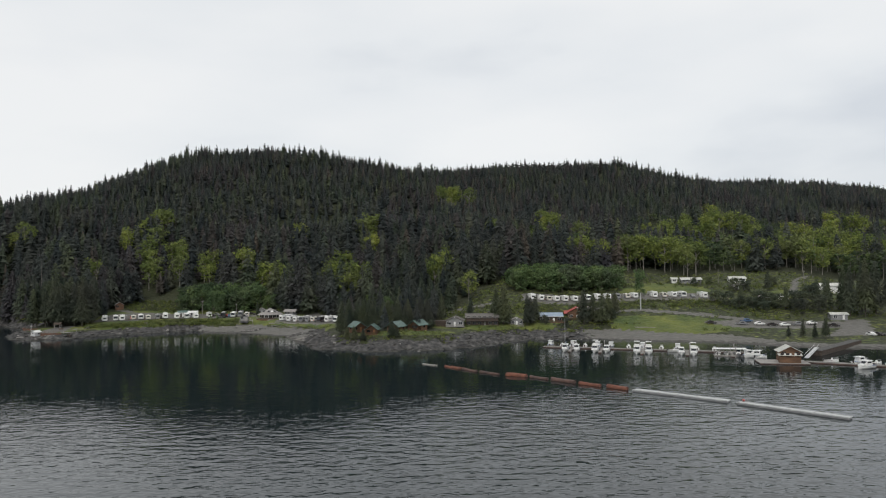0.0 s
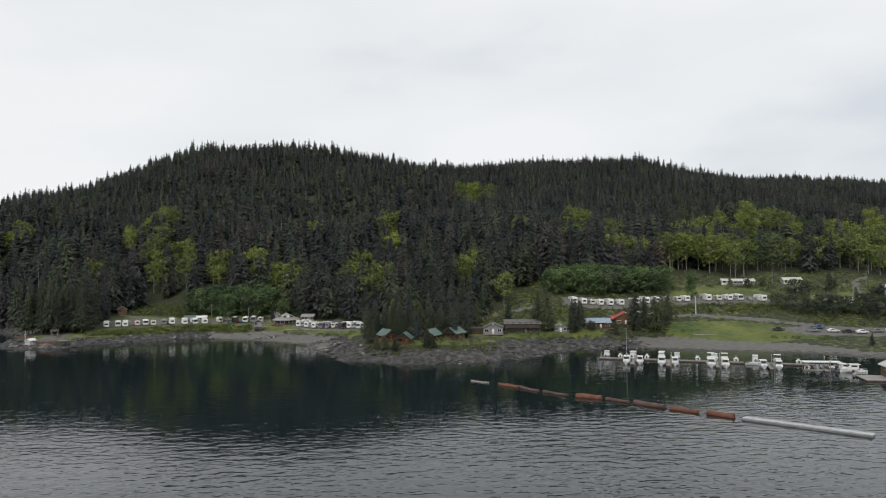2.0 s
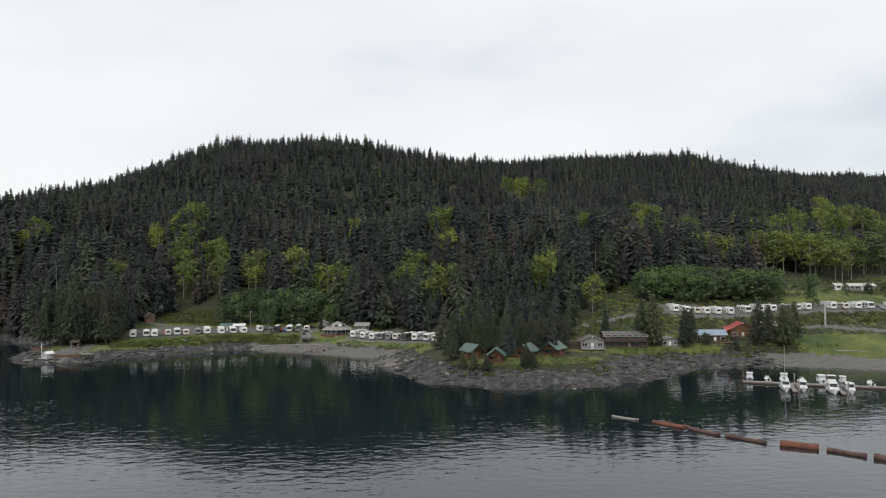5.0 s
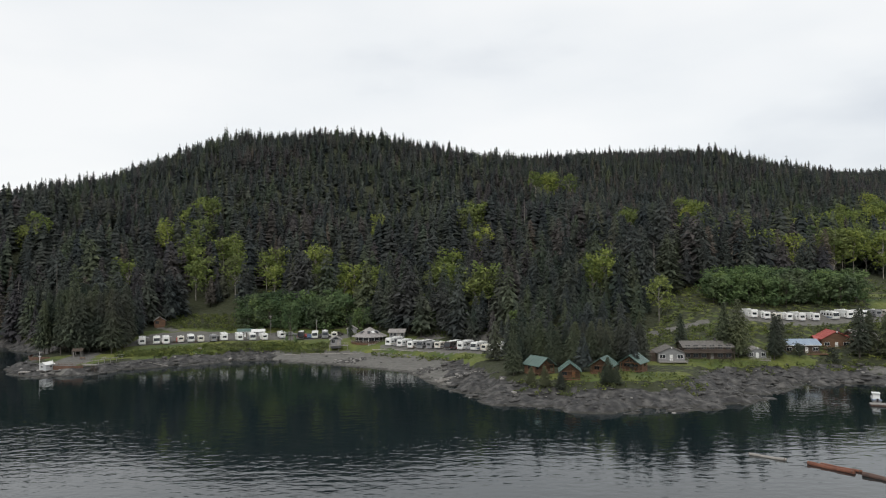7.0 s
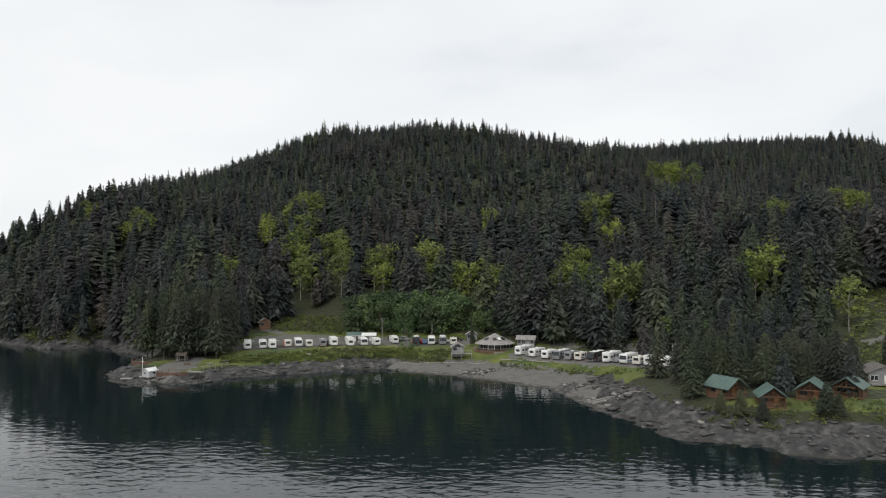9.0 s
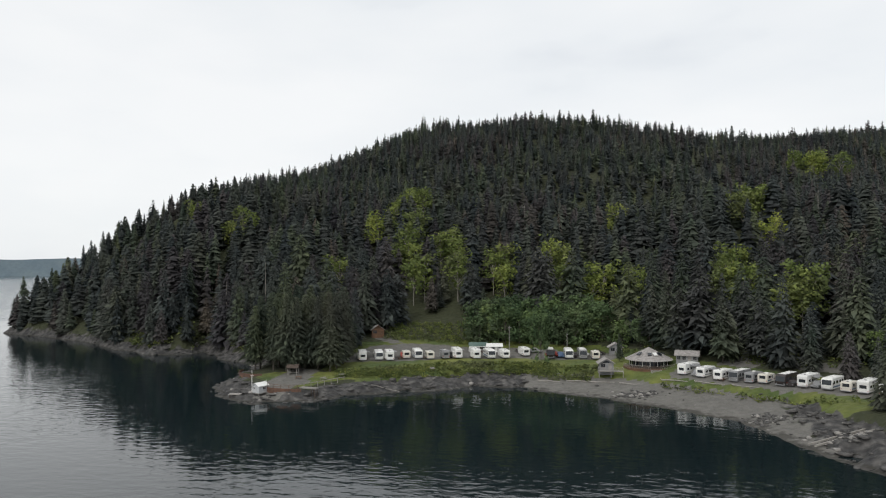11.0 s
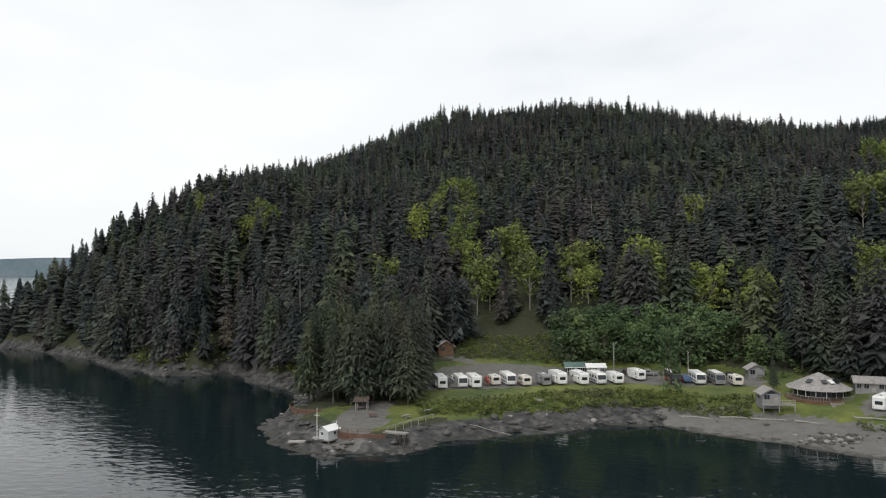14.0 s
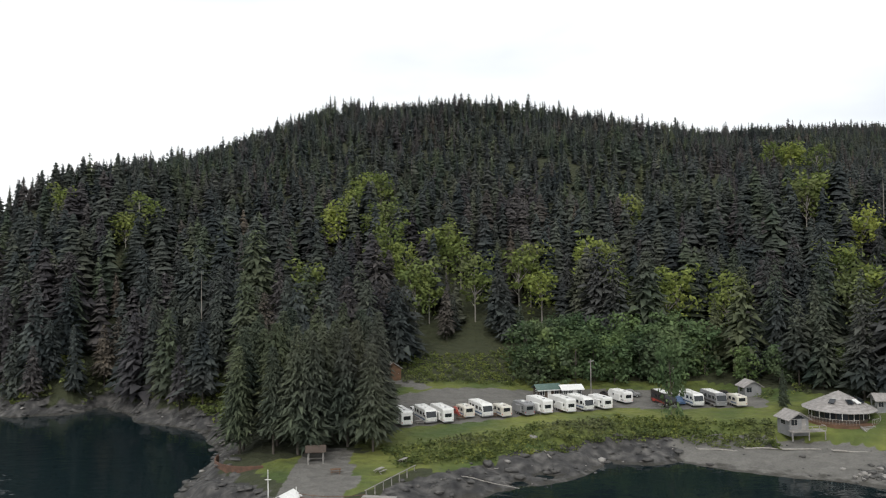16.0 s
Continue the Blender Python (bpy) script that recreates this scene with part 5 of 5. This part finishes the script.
def hull_mesh(L, w, h):
    """A boat's hull, bow at +x."""
    bm = bmesh.new()
    rings = []
    for i in range(9):
        t = i / 8
        half = w / 2 * (1 - max(0, (t - 0.45) / 0.55) ** 2.2) * (0.9 + 0.1 * min(1, t * 4))
        half = max(half, 0.03)
        top = h * (1 + 0.35 * t * t)
        rings.append([bm.verts.new((t * L, y, z)) for y, z in ((-half, top), (-half * 0.86, top * 0.35), (-half * 0.3, -0.25), (half * 0.3, -0.25), (half * 0.86, top * 0.35), (half, top))])
    for a, b in zip(rings[:-1], rings[1:]):
        for k in range(5):
            bm.faces.new((a[k], a[k + 1], b[k + 1], b[k]))
        bm.faces.new((a[5], a[0], b[0], b[5]))
    bm.faces.new(rings[0])
    bm.faces.new(rings[-1])
    bmesh.ops.recalc_face_normals(bm, faces=bm.faces)
    return bm


def boat(L, w, label, name="motor_boat", paint=WHITE, cab=True, fly=False, mast=0.0, open_boat=False):
    ob = tagged(new(name), label, "boat", "moored boats")
    h = 0.55 + L * 0.06
    part("hull", hull_mesh(L, w, h), paint, ob)
    part("rub_rail", boxed(0.02, L * 0.55, -w / 2 - 0.03, w / 2 + 0.03, h - 0.06, h + 0.03), BLUE if not open_boat else BLACK, ob, "dark rub rail")
    if cab:
        c = solid([(L * 0.22, h), (L * 0.25, h + 1.45), (L * 0.58, h + 1.5), (L * 0.72, h + 0.55), (L * 0.86, h + 0.3), (L * 0.88, h)], "y", -w * 0.38, w * 0.38)
        bmesh.ops.bevel(c, geom=c.edges[:], offset=0.06, segments=2, affect="EDGES")
        cb = part("cabin", c, WHITE, ob)
        part("windscreen", solid([(L * 0.595, h + 1.36), (L * 0.70, h + 0.66), (L * 0.715, h + 0.66), (L * 0.61, h + 1.36)], "y", -w * 0.33, w * 0.33), GLASS, cb)
        for s in (-1, 1):
            part("window", boxed(L * 0.3, L * 0.56, s * w * 0.38 - 0.015, s * w * 0.38 + 0.015, h + 0.75, h + 1.25), GLASS, cb)
        part("roof", boxed(L * 0.16, L * 0.6, -w * 0.42, w * 0.42, h + 1.48, h + 1.56, bevel=0.03), WHITE, cb)
    else:
        part("seat", boxed(L * 0.25, L * 0.35, -w * 0.4, w * 0.4, h - 0.1, h + 0.08), CREAM, ob)
        part("console", boxed(L * 0.5, L * 0.6, -w * 0.2, w * 0.2, h - 0.1, h + 0.75, bevel=0.05), WHITE, ob)
    if fly:
        part("flybridge", boxed(L * 0.25, L * 0.48, -w * 0.34, w * 0.34, h + 1.55, h + 2.15, bevel=0.08), WHITE, ob)
        part("canopy", boxed(L * 0.2, L * 0.45, -w * 0.36, w * 0.36, h + 3.2, h + 3.28, bevel=0.03), WHITE, ob)
        for s in (-1, 1):
            part("canopy_post", rod(bmesh.new(), (L * 0.25, s * w * 0.33, h + 1.5), (L * 0.25, s * w * 0.33, h + 3.2), 0.03, sides=6), CHROME, ob)
    if mast:
        part("mast", rod(bmesh.new(), (L * 0.5, 0, h), (L * 0.5, 0, mast), 0.09, 0.06), CHROME, ob, "tall aluminium mast")
        part("boom", rod(bmesh.new(), (L * 0.5, 0, h + 1.9), (L * 0.08, 0, h + 1.9), 0.13), BLUE, ob, "furled sail on its boom")
    else:
        part("outboard_motor", boxed(-0.35, 0.05, -0.2, 0.2, h - 0.3, h + 0.45, bevel=0.06), BLACK, ob)
    bm = bmesh.new()
    for s in (-1, 1):
        rod(bm, (L * 0.6, s * w * 0.42, h + 0.65), (L * 0.97, s * 0.08, h + 0.95), 0.025, sides=5)
        for t in (0.6, 0.78, 0.95):
            yy = s * w * (0.42 if t < 0.7 else 0.33 if t < 0.9 else 0.06)
            rod(bm, (L * t, yy, h * 1.1), (L * t, yy, h + 0.65 + (t - 0.6) * 0.8), 0.02, sides=5)
    part("bow_rail", bm, CHROME, ob)
    return ob


FLEET = {"c": boat(6.6, 2.4, "white cabin cruiser moored at a float", "cabin_cruiser"), "f": boat(8.2, 2.8, "large white cruiser with flybridge at a float", "cabin_cruiser", fly=True),
         "s": boat(8.0, 2.5, "white sailing boat with tall bare mast", "sailing_boat", mast=12.0), "o": boat(4.4, 1.7, "small open white boat tied to the walkway", "open_boat", cab=False, open_boat=True),
         "g": boat(5.6, 2.1, "grey-hulled cabin boat moored at a float", "cabin_boat", paint=GREY)}
afloat = set()


def moor(kind, x, y, turn):
    m = pose(x, y, 0, 0, 0, turn)
    if kind in afloat:
        return copy_thing(FLEET[kind], m)
    afloat.add(kind)
    FLEET[kind].matrix_basis = m
    return FLEET[kind]


out_ = math.degrees(math.atan2(V.y, V.x))
for (x, y), left, right in zip(FINGERS, "sffco", "ccffg"):
    for kind, side in ((left, -1), (right, 1)):
        off = 2.1 if kind in "fsc" else 1.8
        moor(kind, x + V.x * 5 + U.x * side * off, y + V.y * 5 + U.y * side * off, out_ + rng.uniform(-3, 3))
for t, kind in ((2, "g"), (7, "o"), (11, "c"), (16, "o"), (21, "c"), (26, "g"), (33, "o"), (38, "c"), (45, "o"), (51, "g"), (58, "o"), (64, "o")):
    moor(kind, 47 + U.x * t - V.x * 2.2, 290.5 + U.y * t - V.y * 2.2, out_ + 180 + rng.uniform(-6, 6))
moor("o", 90, 270, out_ + 88)
float_dock(124, 236, 160, 212, 2.2, WEATHERED, "grey wooden float with moored boats", "marina_walkway", "marina docks")
for x, y, kind, turn in ((136, 229.5, "c", 20), (140, 227, "o", 15), (144, 224.5, "c", 25), (149, 221, "f", 20), (130, 236, "o", -20), (138, 222.5, "c", 200), (145, 218.5, "g", 205), (152, 214, "c", 200)):
    moor(kind, x, y, turn)
for x, y, kind, turn in ((103, 256, "o", 60), (110, 252, "g", 10), (117, 250, "c", 170), (112, 246.5, "o", 5)):
    moor(kind, x, y, turn)
# float house, its shed and roofed berth
raft = thing("float_raft", (118, 237, 0), "weathered wooden raft under the float house", "raft", turn=-14)
part("pontoon", boxed(-9, 6, -5.5, 4, -0.3, 0.3), DARKLOG, raft)
part("planking", boxed(-9.1, 6.1, -5.6, 4.1, 0.3, 0.42), WEATHERED, raft)
h = house("float_house", 119.5, 238.5, -14, 6.2, 5.4, 2.1, 1.6, "y", CEDAR, TIN, "brown wooden float house with pale metal roof", z=0.42 + 1.2, wins=3, over=0.6, trim=CEDAR)
part("base", boxed(-3.15, 3.15, -2.75, 2.75, -1.2, 0), CEDAR, h)
h = house("float_shed", 117.2, 233.2, -14, 6.4, 2.0, 1.3, 0.4, "x", CEDAR, TIN, "low brown shed on the float raft", z=1.62, wins=4, over=0.4, category="shed", trim=CEDAR)
berth = thing("boat_shelter", (107.5, 256, 0), "open boat shelter with long white roof", "shelter", turn=-12)
part("roof", boxed(-5.5, 5.5, -1.8, 1.8, 2.5, 2.65, bevel=0.03), WHITE, berth)
for x in (-5, 0, 5):
    for y in (-1.6, 1.6):
        part("post", boxed(x - 0.08, x + 0.08, y - 0.08, y + 0.08, -0.5, 2.5), WEATHERED, berth)
part("float", boxed(-5.6, 5.6, -1.9, -0.9, -0.2, 0.4), WEATHERED, berth)
gang = thing("gangway", (128, 243, 0.5), "pale metal gangway up to the pier", "gangway", turn=48)
part("ramp", solid([(0, 0), (0, 0.15), (14, 2.35), (14, 2.2)], "y", -0.7, 0.7), CONCRETE, gang)
for s in (-1, 1):
    part("handrail", solid([(0, 1.0), (0, 1.08), (14, 3.28), (14, 3.2)], "y", s * 0.7 - 0.03, s * 0.7 + 0.03), WHITE, gang)
pier = thing("stone_pier", (137, 253, -1), "dark stone and timber pier reaching ashore", "pier", turn=43)
bm = bmesh.new()
for i in range(40):
    for j in range(3):
        box(bm, i * 1.15, i * 1.15 + 1.1, -1.8 + 0.06 * rng.random(), 1.8 - 0.06 * rng.random(), j * 0.9, j * 0.9 + 0.86)
part("masonry", bm, DARKWOOD, pier)
part("roadway", boxed(0, 46, -1.7, 1.7, 2.7, 2.8), STONE, pier)

# ---- the point: hut, mast, wall, rails and shelter ----
HZ = 1.3
hut = thing("weather_hut", (-189.3, 360.5, HZ), "small white hut with white roof on the rocks", "hut", turn=-22)
part("wall", solid([(-1.3, 0), (-1.3, 1.9), (0, 2.6), (1.3, 1.9), (1.3, 0)], "y", -1.6, 1.6), surface("pale_grey_siding", (0.45, 0.47, 0.48), (0.55, 0.56, 0.57), 1.0, 0.7), hut)
gable_roof(hut, 2.6, 3.2, 1.93, 0.7, 0.3, WHITE, "y", 0.08)
window(hut, -0.4, -1.6, 0.9, 0.7, 0.6)
window(hut, 1.3, 0.3, 0.9, 0.8, 0.6, "x", 1)
part("platform", boxed(-1.8, 1.7, -2.0, 2.0, -0.18, 0), WEATHERED, hut)
for x in (-1.5, 1.4):
    for y in (-1.7, 1.7):
        part("stilt", rod(bmesh.new(), (x, y, -2.2), (x, y, -0.15), 0.1), WEATHERED, hut)
part("brace", rod(bmesh.new(), (1.7, -1.9, -2.2), (1.5, 1.6, -0.2), 0.09), DRIFT, hut)
part("vent_pipe", rod(bmesh.new(), (1.0, 1.2, 2.0), (1.0, 1.2, 3.3), 0.06), WHITE, hut)
fm = thing("flag_mast", (-192.3, 361.5, 0.8), "white wooden flag mast beside the hut", "mast")
part("pole", rod(bmesh.new(), (0, 0, 0), (0, 0, 6.2), 0.1, 0.06), WHITE, fm)
part("crosstree", boxed(-0.5, 0.5, -0.05, 0.05, 4.8, 4.9), WHITE, fm)
part("finial", rod(bmesh.new(), (0, 0, 6.2), (0, 0, 6.4), 0.1, 0.02), WHITE, fm)
land_ = thing("landing_stage", (-193.5, 357.5, 0.9), "weathered timber landing stage on the rocks", "landing stage", turn=12)
part("planks", boxed(-3.2, 2.4, -0.8, 0.8, 0.1, 0.35), WEATHERED, land_)
part("ramp", boxed(1.2, 2.4, 0.8, 4.5, 0.15, 0.35), WEATHERED, land_)
for x in (-2.8, -0.4, 2.0):
    part("post", rod(bmesh.new(), (x, -0.5, -1.8), (x, -0.5, 0.1), 0.13), DARKWOOD, land_)


def curved_wall(name, label, cx, cy, r, a0, a1, z0, z1, mat, rail=False):
    ob = thing(name, (cx, cy, 0), label, "retaining wall")
    n_ = max(6, int(abs(a1 - a0) / 360 * 6.283 * r / 0.6))
    for i in range(n_):
        a = radians(a0 + (a1 - a0) * (i + 0.5) / n_)
        bm = boxed(-0.31, 0.31, -0.12, 0.12, z0, z1 + 0.06 * rng.random())
        bm.transform(Matrix.Translation((r * math.cos(a), r * math.sin(a), 0)) @ Matrix.Rotation(a + math.pi / 2, 4, "Z"))
        part("sheet_pile", bm, mat, ob)
        if rail and i % 4 == 0:
            part("rail_post", rod(bmesh.new(), (r * math.cos(a), r * math.sin(a), z1), (r * math.cos(a), r * math.sin(a), z1 + 1.0), 0.06, sides=6), RUSTWALL, ob)
    if rail:
        bm = bmesh.new()
        for i in range(n_):
            a, b = radians(a0 + (a1 - a0) * i / n_), radians(a0 + (a1 - a0) * (i + 1) / n_)
            for zz in (z1 + 0.5, z1 + 1.0):
                rod(bm, (r * math.cos(a), r * math.sin(a), zz), (r * math.cos(b), r * math.sin(b), zz), 0.05, sides=5)
        part("guard_rail", bm, RUSTWALL, ob)
    return ob


curved_wall("retaining_wall", "rusty timber retaining wall holding the gravel terrace", -200, 384, 7.5, 175, 292, 1.2, 3.6, RUSTWALL)
curved_wall("retaining_wall", "rusty wall with guard rail below the lawn", -181.5, 371, 11.5, 238, 292, 0.8, 2.6, RUSTWALL, True)
gw = thing("timber_gantry", (-175.5, 361.5, 2.6), "weathered timber gantry on posts by the rocks", "gantry", turn=-12)
part("beam", boxed(-2.5, 2.8, -0.7, 0.7, -0.05, 0.25), WEATHERED, gw)
for x in (1.2, 2.4):
    for y in (-0.5, 0.5):
        part("post", rod(bmesh.new(), (x, y, -2.6), (x, y, -0.05), 0.14), DARKWOOD, gw)
fence = thing("log_rail", (-177.5, 363, 2.7), "wooden log rail along the lawn edge", "rail", turn=62)
for i in range(7):
    part("post", rod(bmesh.new(), (i * 2.4, 0, -0.6), (i * 2.4, 0, 0.8), 0.09), WEATHERED, fence)
part("top_rail", rod(bmesh.new(), (-0.3, 0, 0.75), (14.8, 0, 0.95), 0.09), WEATHERED, fence)
sh = thing("picnic_shelter", (-188.5, 380, ground_at(-188.5, 380)), "open wooden picnic shelter under the trees", "shelter", turn=8)
for x in (-1.3, 1.3):
    for y in (-1.0, 1.0):
        part("post", rod(bmesh.new(), (x, y, -0.3), (x, y, 2.2), 0.12), WEATHERED, sh)
gable_roof(sh, 3.0, 2.4, 2.2, 0.7, 0.3, DARKWOOD, "x", 0.1)
part("bench", boxed(-1.5, 1.5, 0.6, 1.1, 0.4, 0.5), WEATHERED, sh)


def picnic_table(x, y, turn, mat=CEDAR):
    ob = thing("picnic_table", (x, y, ground_at(x, y)), "wooden picnic table standing on the lawn", "table", "picnic tables", turn)
    part("tabletop", boxed(-0.9, 0.9, -0.38, 0.38, 0.7, 0.76), mat, ob)
    for s in (-1, 1):
        part("bench", boxed(-0.9, 0.9, s * 0.7 - 0.14, s * 0.7 + 0.14, 0.42, 0.47), mat, ob)
        part("leg", solid([(-0.75, -0.05), (-0.65, -0.05), (0.1, 0.7), (0, 0.7)], "x", s * 0.65 - 0.04, s * 0.65 + 0.04), mat, ob)
        part("leg", solid([(0.75, -0.05), (0.65, -0.05), (-0.1, 0.7), (0, 0.7)], "x", s * 0.65 - 0.045, s * 0.65 + 0.045), mat, ob)
    return ob


for x, y, turn in ((-171, 402.5, 20), (-162.5, 406, 30), (-154.5, 408, 15), (-145, 409, 40), (-139.5, 412.5, 10), (-116, 418, 0), (-105, 415, 20), (-67, 382, -30), (-49.5, 370.5, -40)):
    picnic_table(x, y, turn, CEDAR if turn % 20 else WEATHERED)
picnic_table(-184, 374, 10)
picnic_table(-176.5, 374.5, 60, WEATHERED)
picnic_table(-172.8, 379.5, 60, WEATHERED)


# ---- poles, mast on the hill, driftwood, boulders ----
def lamp_pole(x, y, h, label="wooden utility pole with a lamp arm", mat=WEATHERED):
    ob = thing("utility_pole", (x, y, ground_at(x, y) - 0.2), label, "pole", "utility poles", rng.uniform(0, 90))
    part("pole", rod(bmesh.new(), (0, 0, 0), (0, 0, h), 0.15, 0.1), mat, ob)
    part("crossarm", boxed(-0.7, 0.7, -0.06, 0.06, h - 0.7, h - 0.55), mat, ob)
    part("lamp", boxed(0.5, 1.0, -0.12, 0.12, h - 0.5, h - 0.38, bevel=0.03), CHROME, ob)


for x, y, h in ((-130, 430, 9), (-110, 429, 7), (-73, 413, 13), (-52, 400, 11), (-34, 352, 8), (168, 410, 8), (215, 405, 9)):
    lamp_pole(x, y, h)
wp = thing("white_pole", (106, 354.5, 9.5), "thick pale pole standing on the grassy bank", "pole")
part("shaft", rod(bmesh.new(), (0, 0, 0), (0, 0, 9), 0.3, 0.25, 10), CONCRETE, wp)
part("cap", rod(bmesh.new(), (0, 0, 9), (0, 0, 9.2), 0.33, 0.2, 10), CONCRETE, wp)
gz = ground_at(-256, 802)
tw = thing("radio_mast", (-256, 802, gz), "slim lattice radio mast on the hilltop", "mast")
bm = bmesh.new()
for k in range(3):
    a = k * 2.094
    rod(bm, (0.6 * math.cos(a), 0.6 * math.sin(a), 0), (0.35 * math.cos(a), 0.35 * math.sin(a), 16), 0.12, sides=5)
part("lattice", bm, CHROME, tw)
part("antenna", rod(bmesh.new(), (0, 0, 16), (0, 0, 18.5), 0.1, sides=6), CHROME, tw)
part("dish", rod(bmesh.new(), (0, -0.7, 15), (0, -0.2, 15), 0.7, 0.5, 12), WHITE, tw)


def drift_log(x, y, L, turn, r=0.22, tilt=0.0, mat=DRIFT, label="bleached driftwood log lying on the rocks"):
    ob = thing("driftwood_log", (x, y, ground_at(x, y) + r * 0.6), label, "driftwood", "driftwood", turn)
    ob.matrix_basis = ob.matrix_basis @ pose(0, 0, 0, 0, tilt, 0)
    bm = rod(bmesh.new(), (-L / 2, 0, 0), (L / 2, 0, 0), r, r * 0.5, 9)
    bmesh.ops.subdivide_edges(bm, edges=[e for e in bm.edges if abs((e.verts[0].co - e.verts[1].co).x) > 1], cuts=4)
    for v in bm.verts:
        v.co += Vector((0, 0.12 * math.sin(v.co.x * 1.1 + x), 0.08 * math.sin(v.co.x * 0.8 + y)))
    part("stem", bm, mat, ob)
    part("root", rod(bmesh.new(), (-L / 2, 0, 0), (-L / 2 - 0.5, 0.3, 0.35), r * 0.8, 0.04, 6), mat, ob)


drift_log(-146.5, 388, 8, 95, 0.16, 0)
drift_log(-158, 374.5, 11, -25, 0.11, 5)
drift_log(-157, 381, 5, 12, 0.14, mat=WEATHERED)
for x, y, L, tn in ((-112, 392, 9, -12), (-104, 391, 8, -8), (-98, 389.5, 7, -6), (-90, 387, 6, -8), (-78, 385, 8, -16), (-70, 381, 8, -30), (-62, 376, 7, -35), (20, 330, 6, 10), (70, 335, 8, -8), (100, 328, 9, -20), (-208, 398, 7, 50)):
    drift_log(x, y, L, tn, 0.2, 0, DRIFT if rng.random() < 0.5 else WEATHERED)
ramp_ = thing("boat_ramp", (-30, 351, 3.4), "pale wooden slipway running down to the beach", "slipway", turn=-142)
for s in (-0.7, 0.7):
    part("rail", solid([(0, -0.1), (0, 0.25), (36, -2.4), (36, -2.75)], "y", s - 0.18, s + 0.18), DRIFT, ramp_)
for i in range(12):
    part("sleeper", boxed(i * 3 + 0.4, i * 3 + 0.75, -1.2, 1.2, -0.2 - i * 0.22, 0.0 - i * 0.22), WEATHERED, ramp_)


def boulder_shape(seed):
    r = random.Random(seed)
    bm = bmesh.new()
    bmesh.ops.create_icosphere(bm, subdivisions=1, radius=1)
    for v in bm.verts:
        v.co *= 0.6 + 0.8 * r.random()
    bmesh.ops.triangulate(bm, faces=bm.faces)
    v = np.array([x.co for x in bm.verts])
    f = np.array([[a.index for a in q.verts] for q in bm.faces])
    bm.free()
    return v, f


ROCKS = [boulder_shape(k) for k in range(8)]
grey_, pale_ = [], []


def rock(x, y, r, out, flat=0.5, z=None):
    v, f = rng.choice(ROCKS)
    a = rng.random() * 6.28
    w = v * (r, r * (0.6 + 0.5 * rng.random()), r * flat)
    out.append((np.stack([w[:, 0] * math.cos(a) - w[:, 1] * math.sin(a) + x, w[:, 0] * math.sin(a) + w[:, 1] * math.cos(a) + y, w[:, 2] + (ground_at(x, y) if z is None else z) + r * flat * 0.3], 1), f))


rs = np.random.RandomState(5)
bx, by = rs.uniform(-430, 80, 26000), rs.uniform(278, 520, 26000)
bd = coast(bx, by)
bw = np.interp(bx, BEACH_X, BEACH_W)
rk = rocky(bx, by)
ok = (bd > -0.8) & (bd < bw + 1) & (rs.rand(26000) < np.where(rk > 0.5, 1.0, 0.25))
for x, y, z in zip(bx[ok], by[ok], land(bx[ok], by[ok])[0]):
    u = rs.rand()
    rock(x, y, 0.16 + 0.6 * u ** 4, pale_ if rs.rand() < 0.08 else grey_, z=z)
for cx, cy, sx_, sy_, n_ in ((-90, 377, 5, 2.5, 110), (-62, 352, 5, 4, 90), (-52, 334, 5, 5, 60)):
    for k in range(n_):
        rock(cx + rs.randn() * sx_ * 0.6, cy + rs.randn() * sy_ * 0.6, 0.3 + 0.5 * rs.rand(), grey_ if rs.rand() < 0.75 else pale_)
# broad broken slabs on the bare rock
sl = (bd > -0.5) & (bd < bw + 0.5) & (rk > 0.5) & (rs.rand(26000) < 0.5)
for x, y, z in zip(bx[sl], by[sl], land(bx[sl], by[sl])[0]):
    rock(x, y, 0.4 + 1.2 * rs.rand() ** 2, grey_, 0.14 + 0.16 * rs.rand(), z)
tagged(new("shore_rocks", joined("shore_rocks", grey_, STONE)), "dark grey broken rocks along the shore", "rocks", kind="stuff")
tagged(new("pale_shore_rocks", joined("pale_shore_rocks", pale_, PALE_STONE)), "pale stones scattered over the shore", "rocks", kind="stuff")
for x, y, r in ((-148.5, 392.5, 1.1), (-136, 389, 0.8), (-40, 318, 0.7), (-46, 337, 0.8), (-38, 305, 0.8)):
    b = tagged(new("boulder"), "large pale boulder lying on the shore", "boulder", "boulders")
    b.matrix_basis = pose(x, y, ground_at(x, y) + r * 0.3)
    v, f = ROCKS[int(x) % 8]
    o = new("stone", joined("stone", [(v * (r, r * 0.9, r * 0.75), f)], PALE_STONE))
    o.parent = b
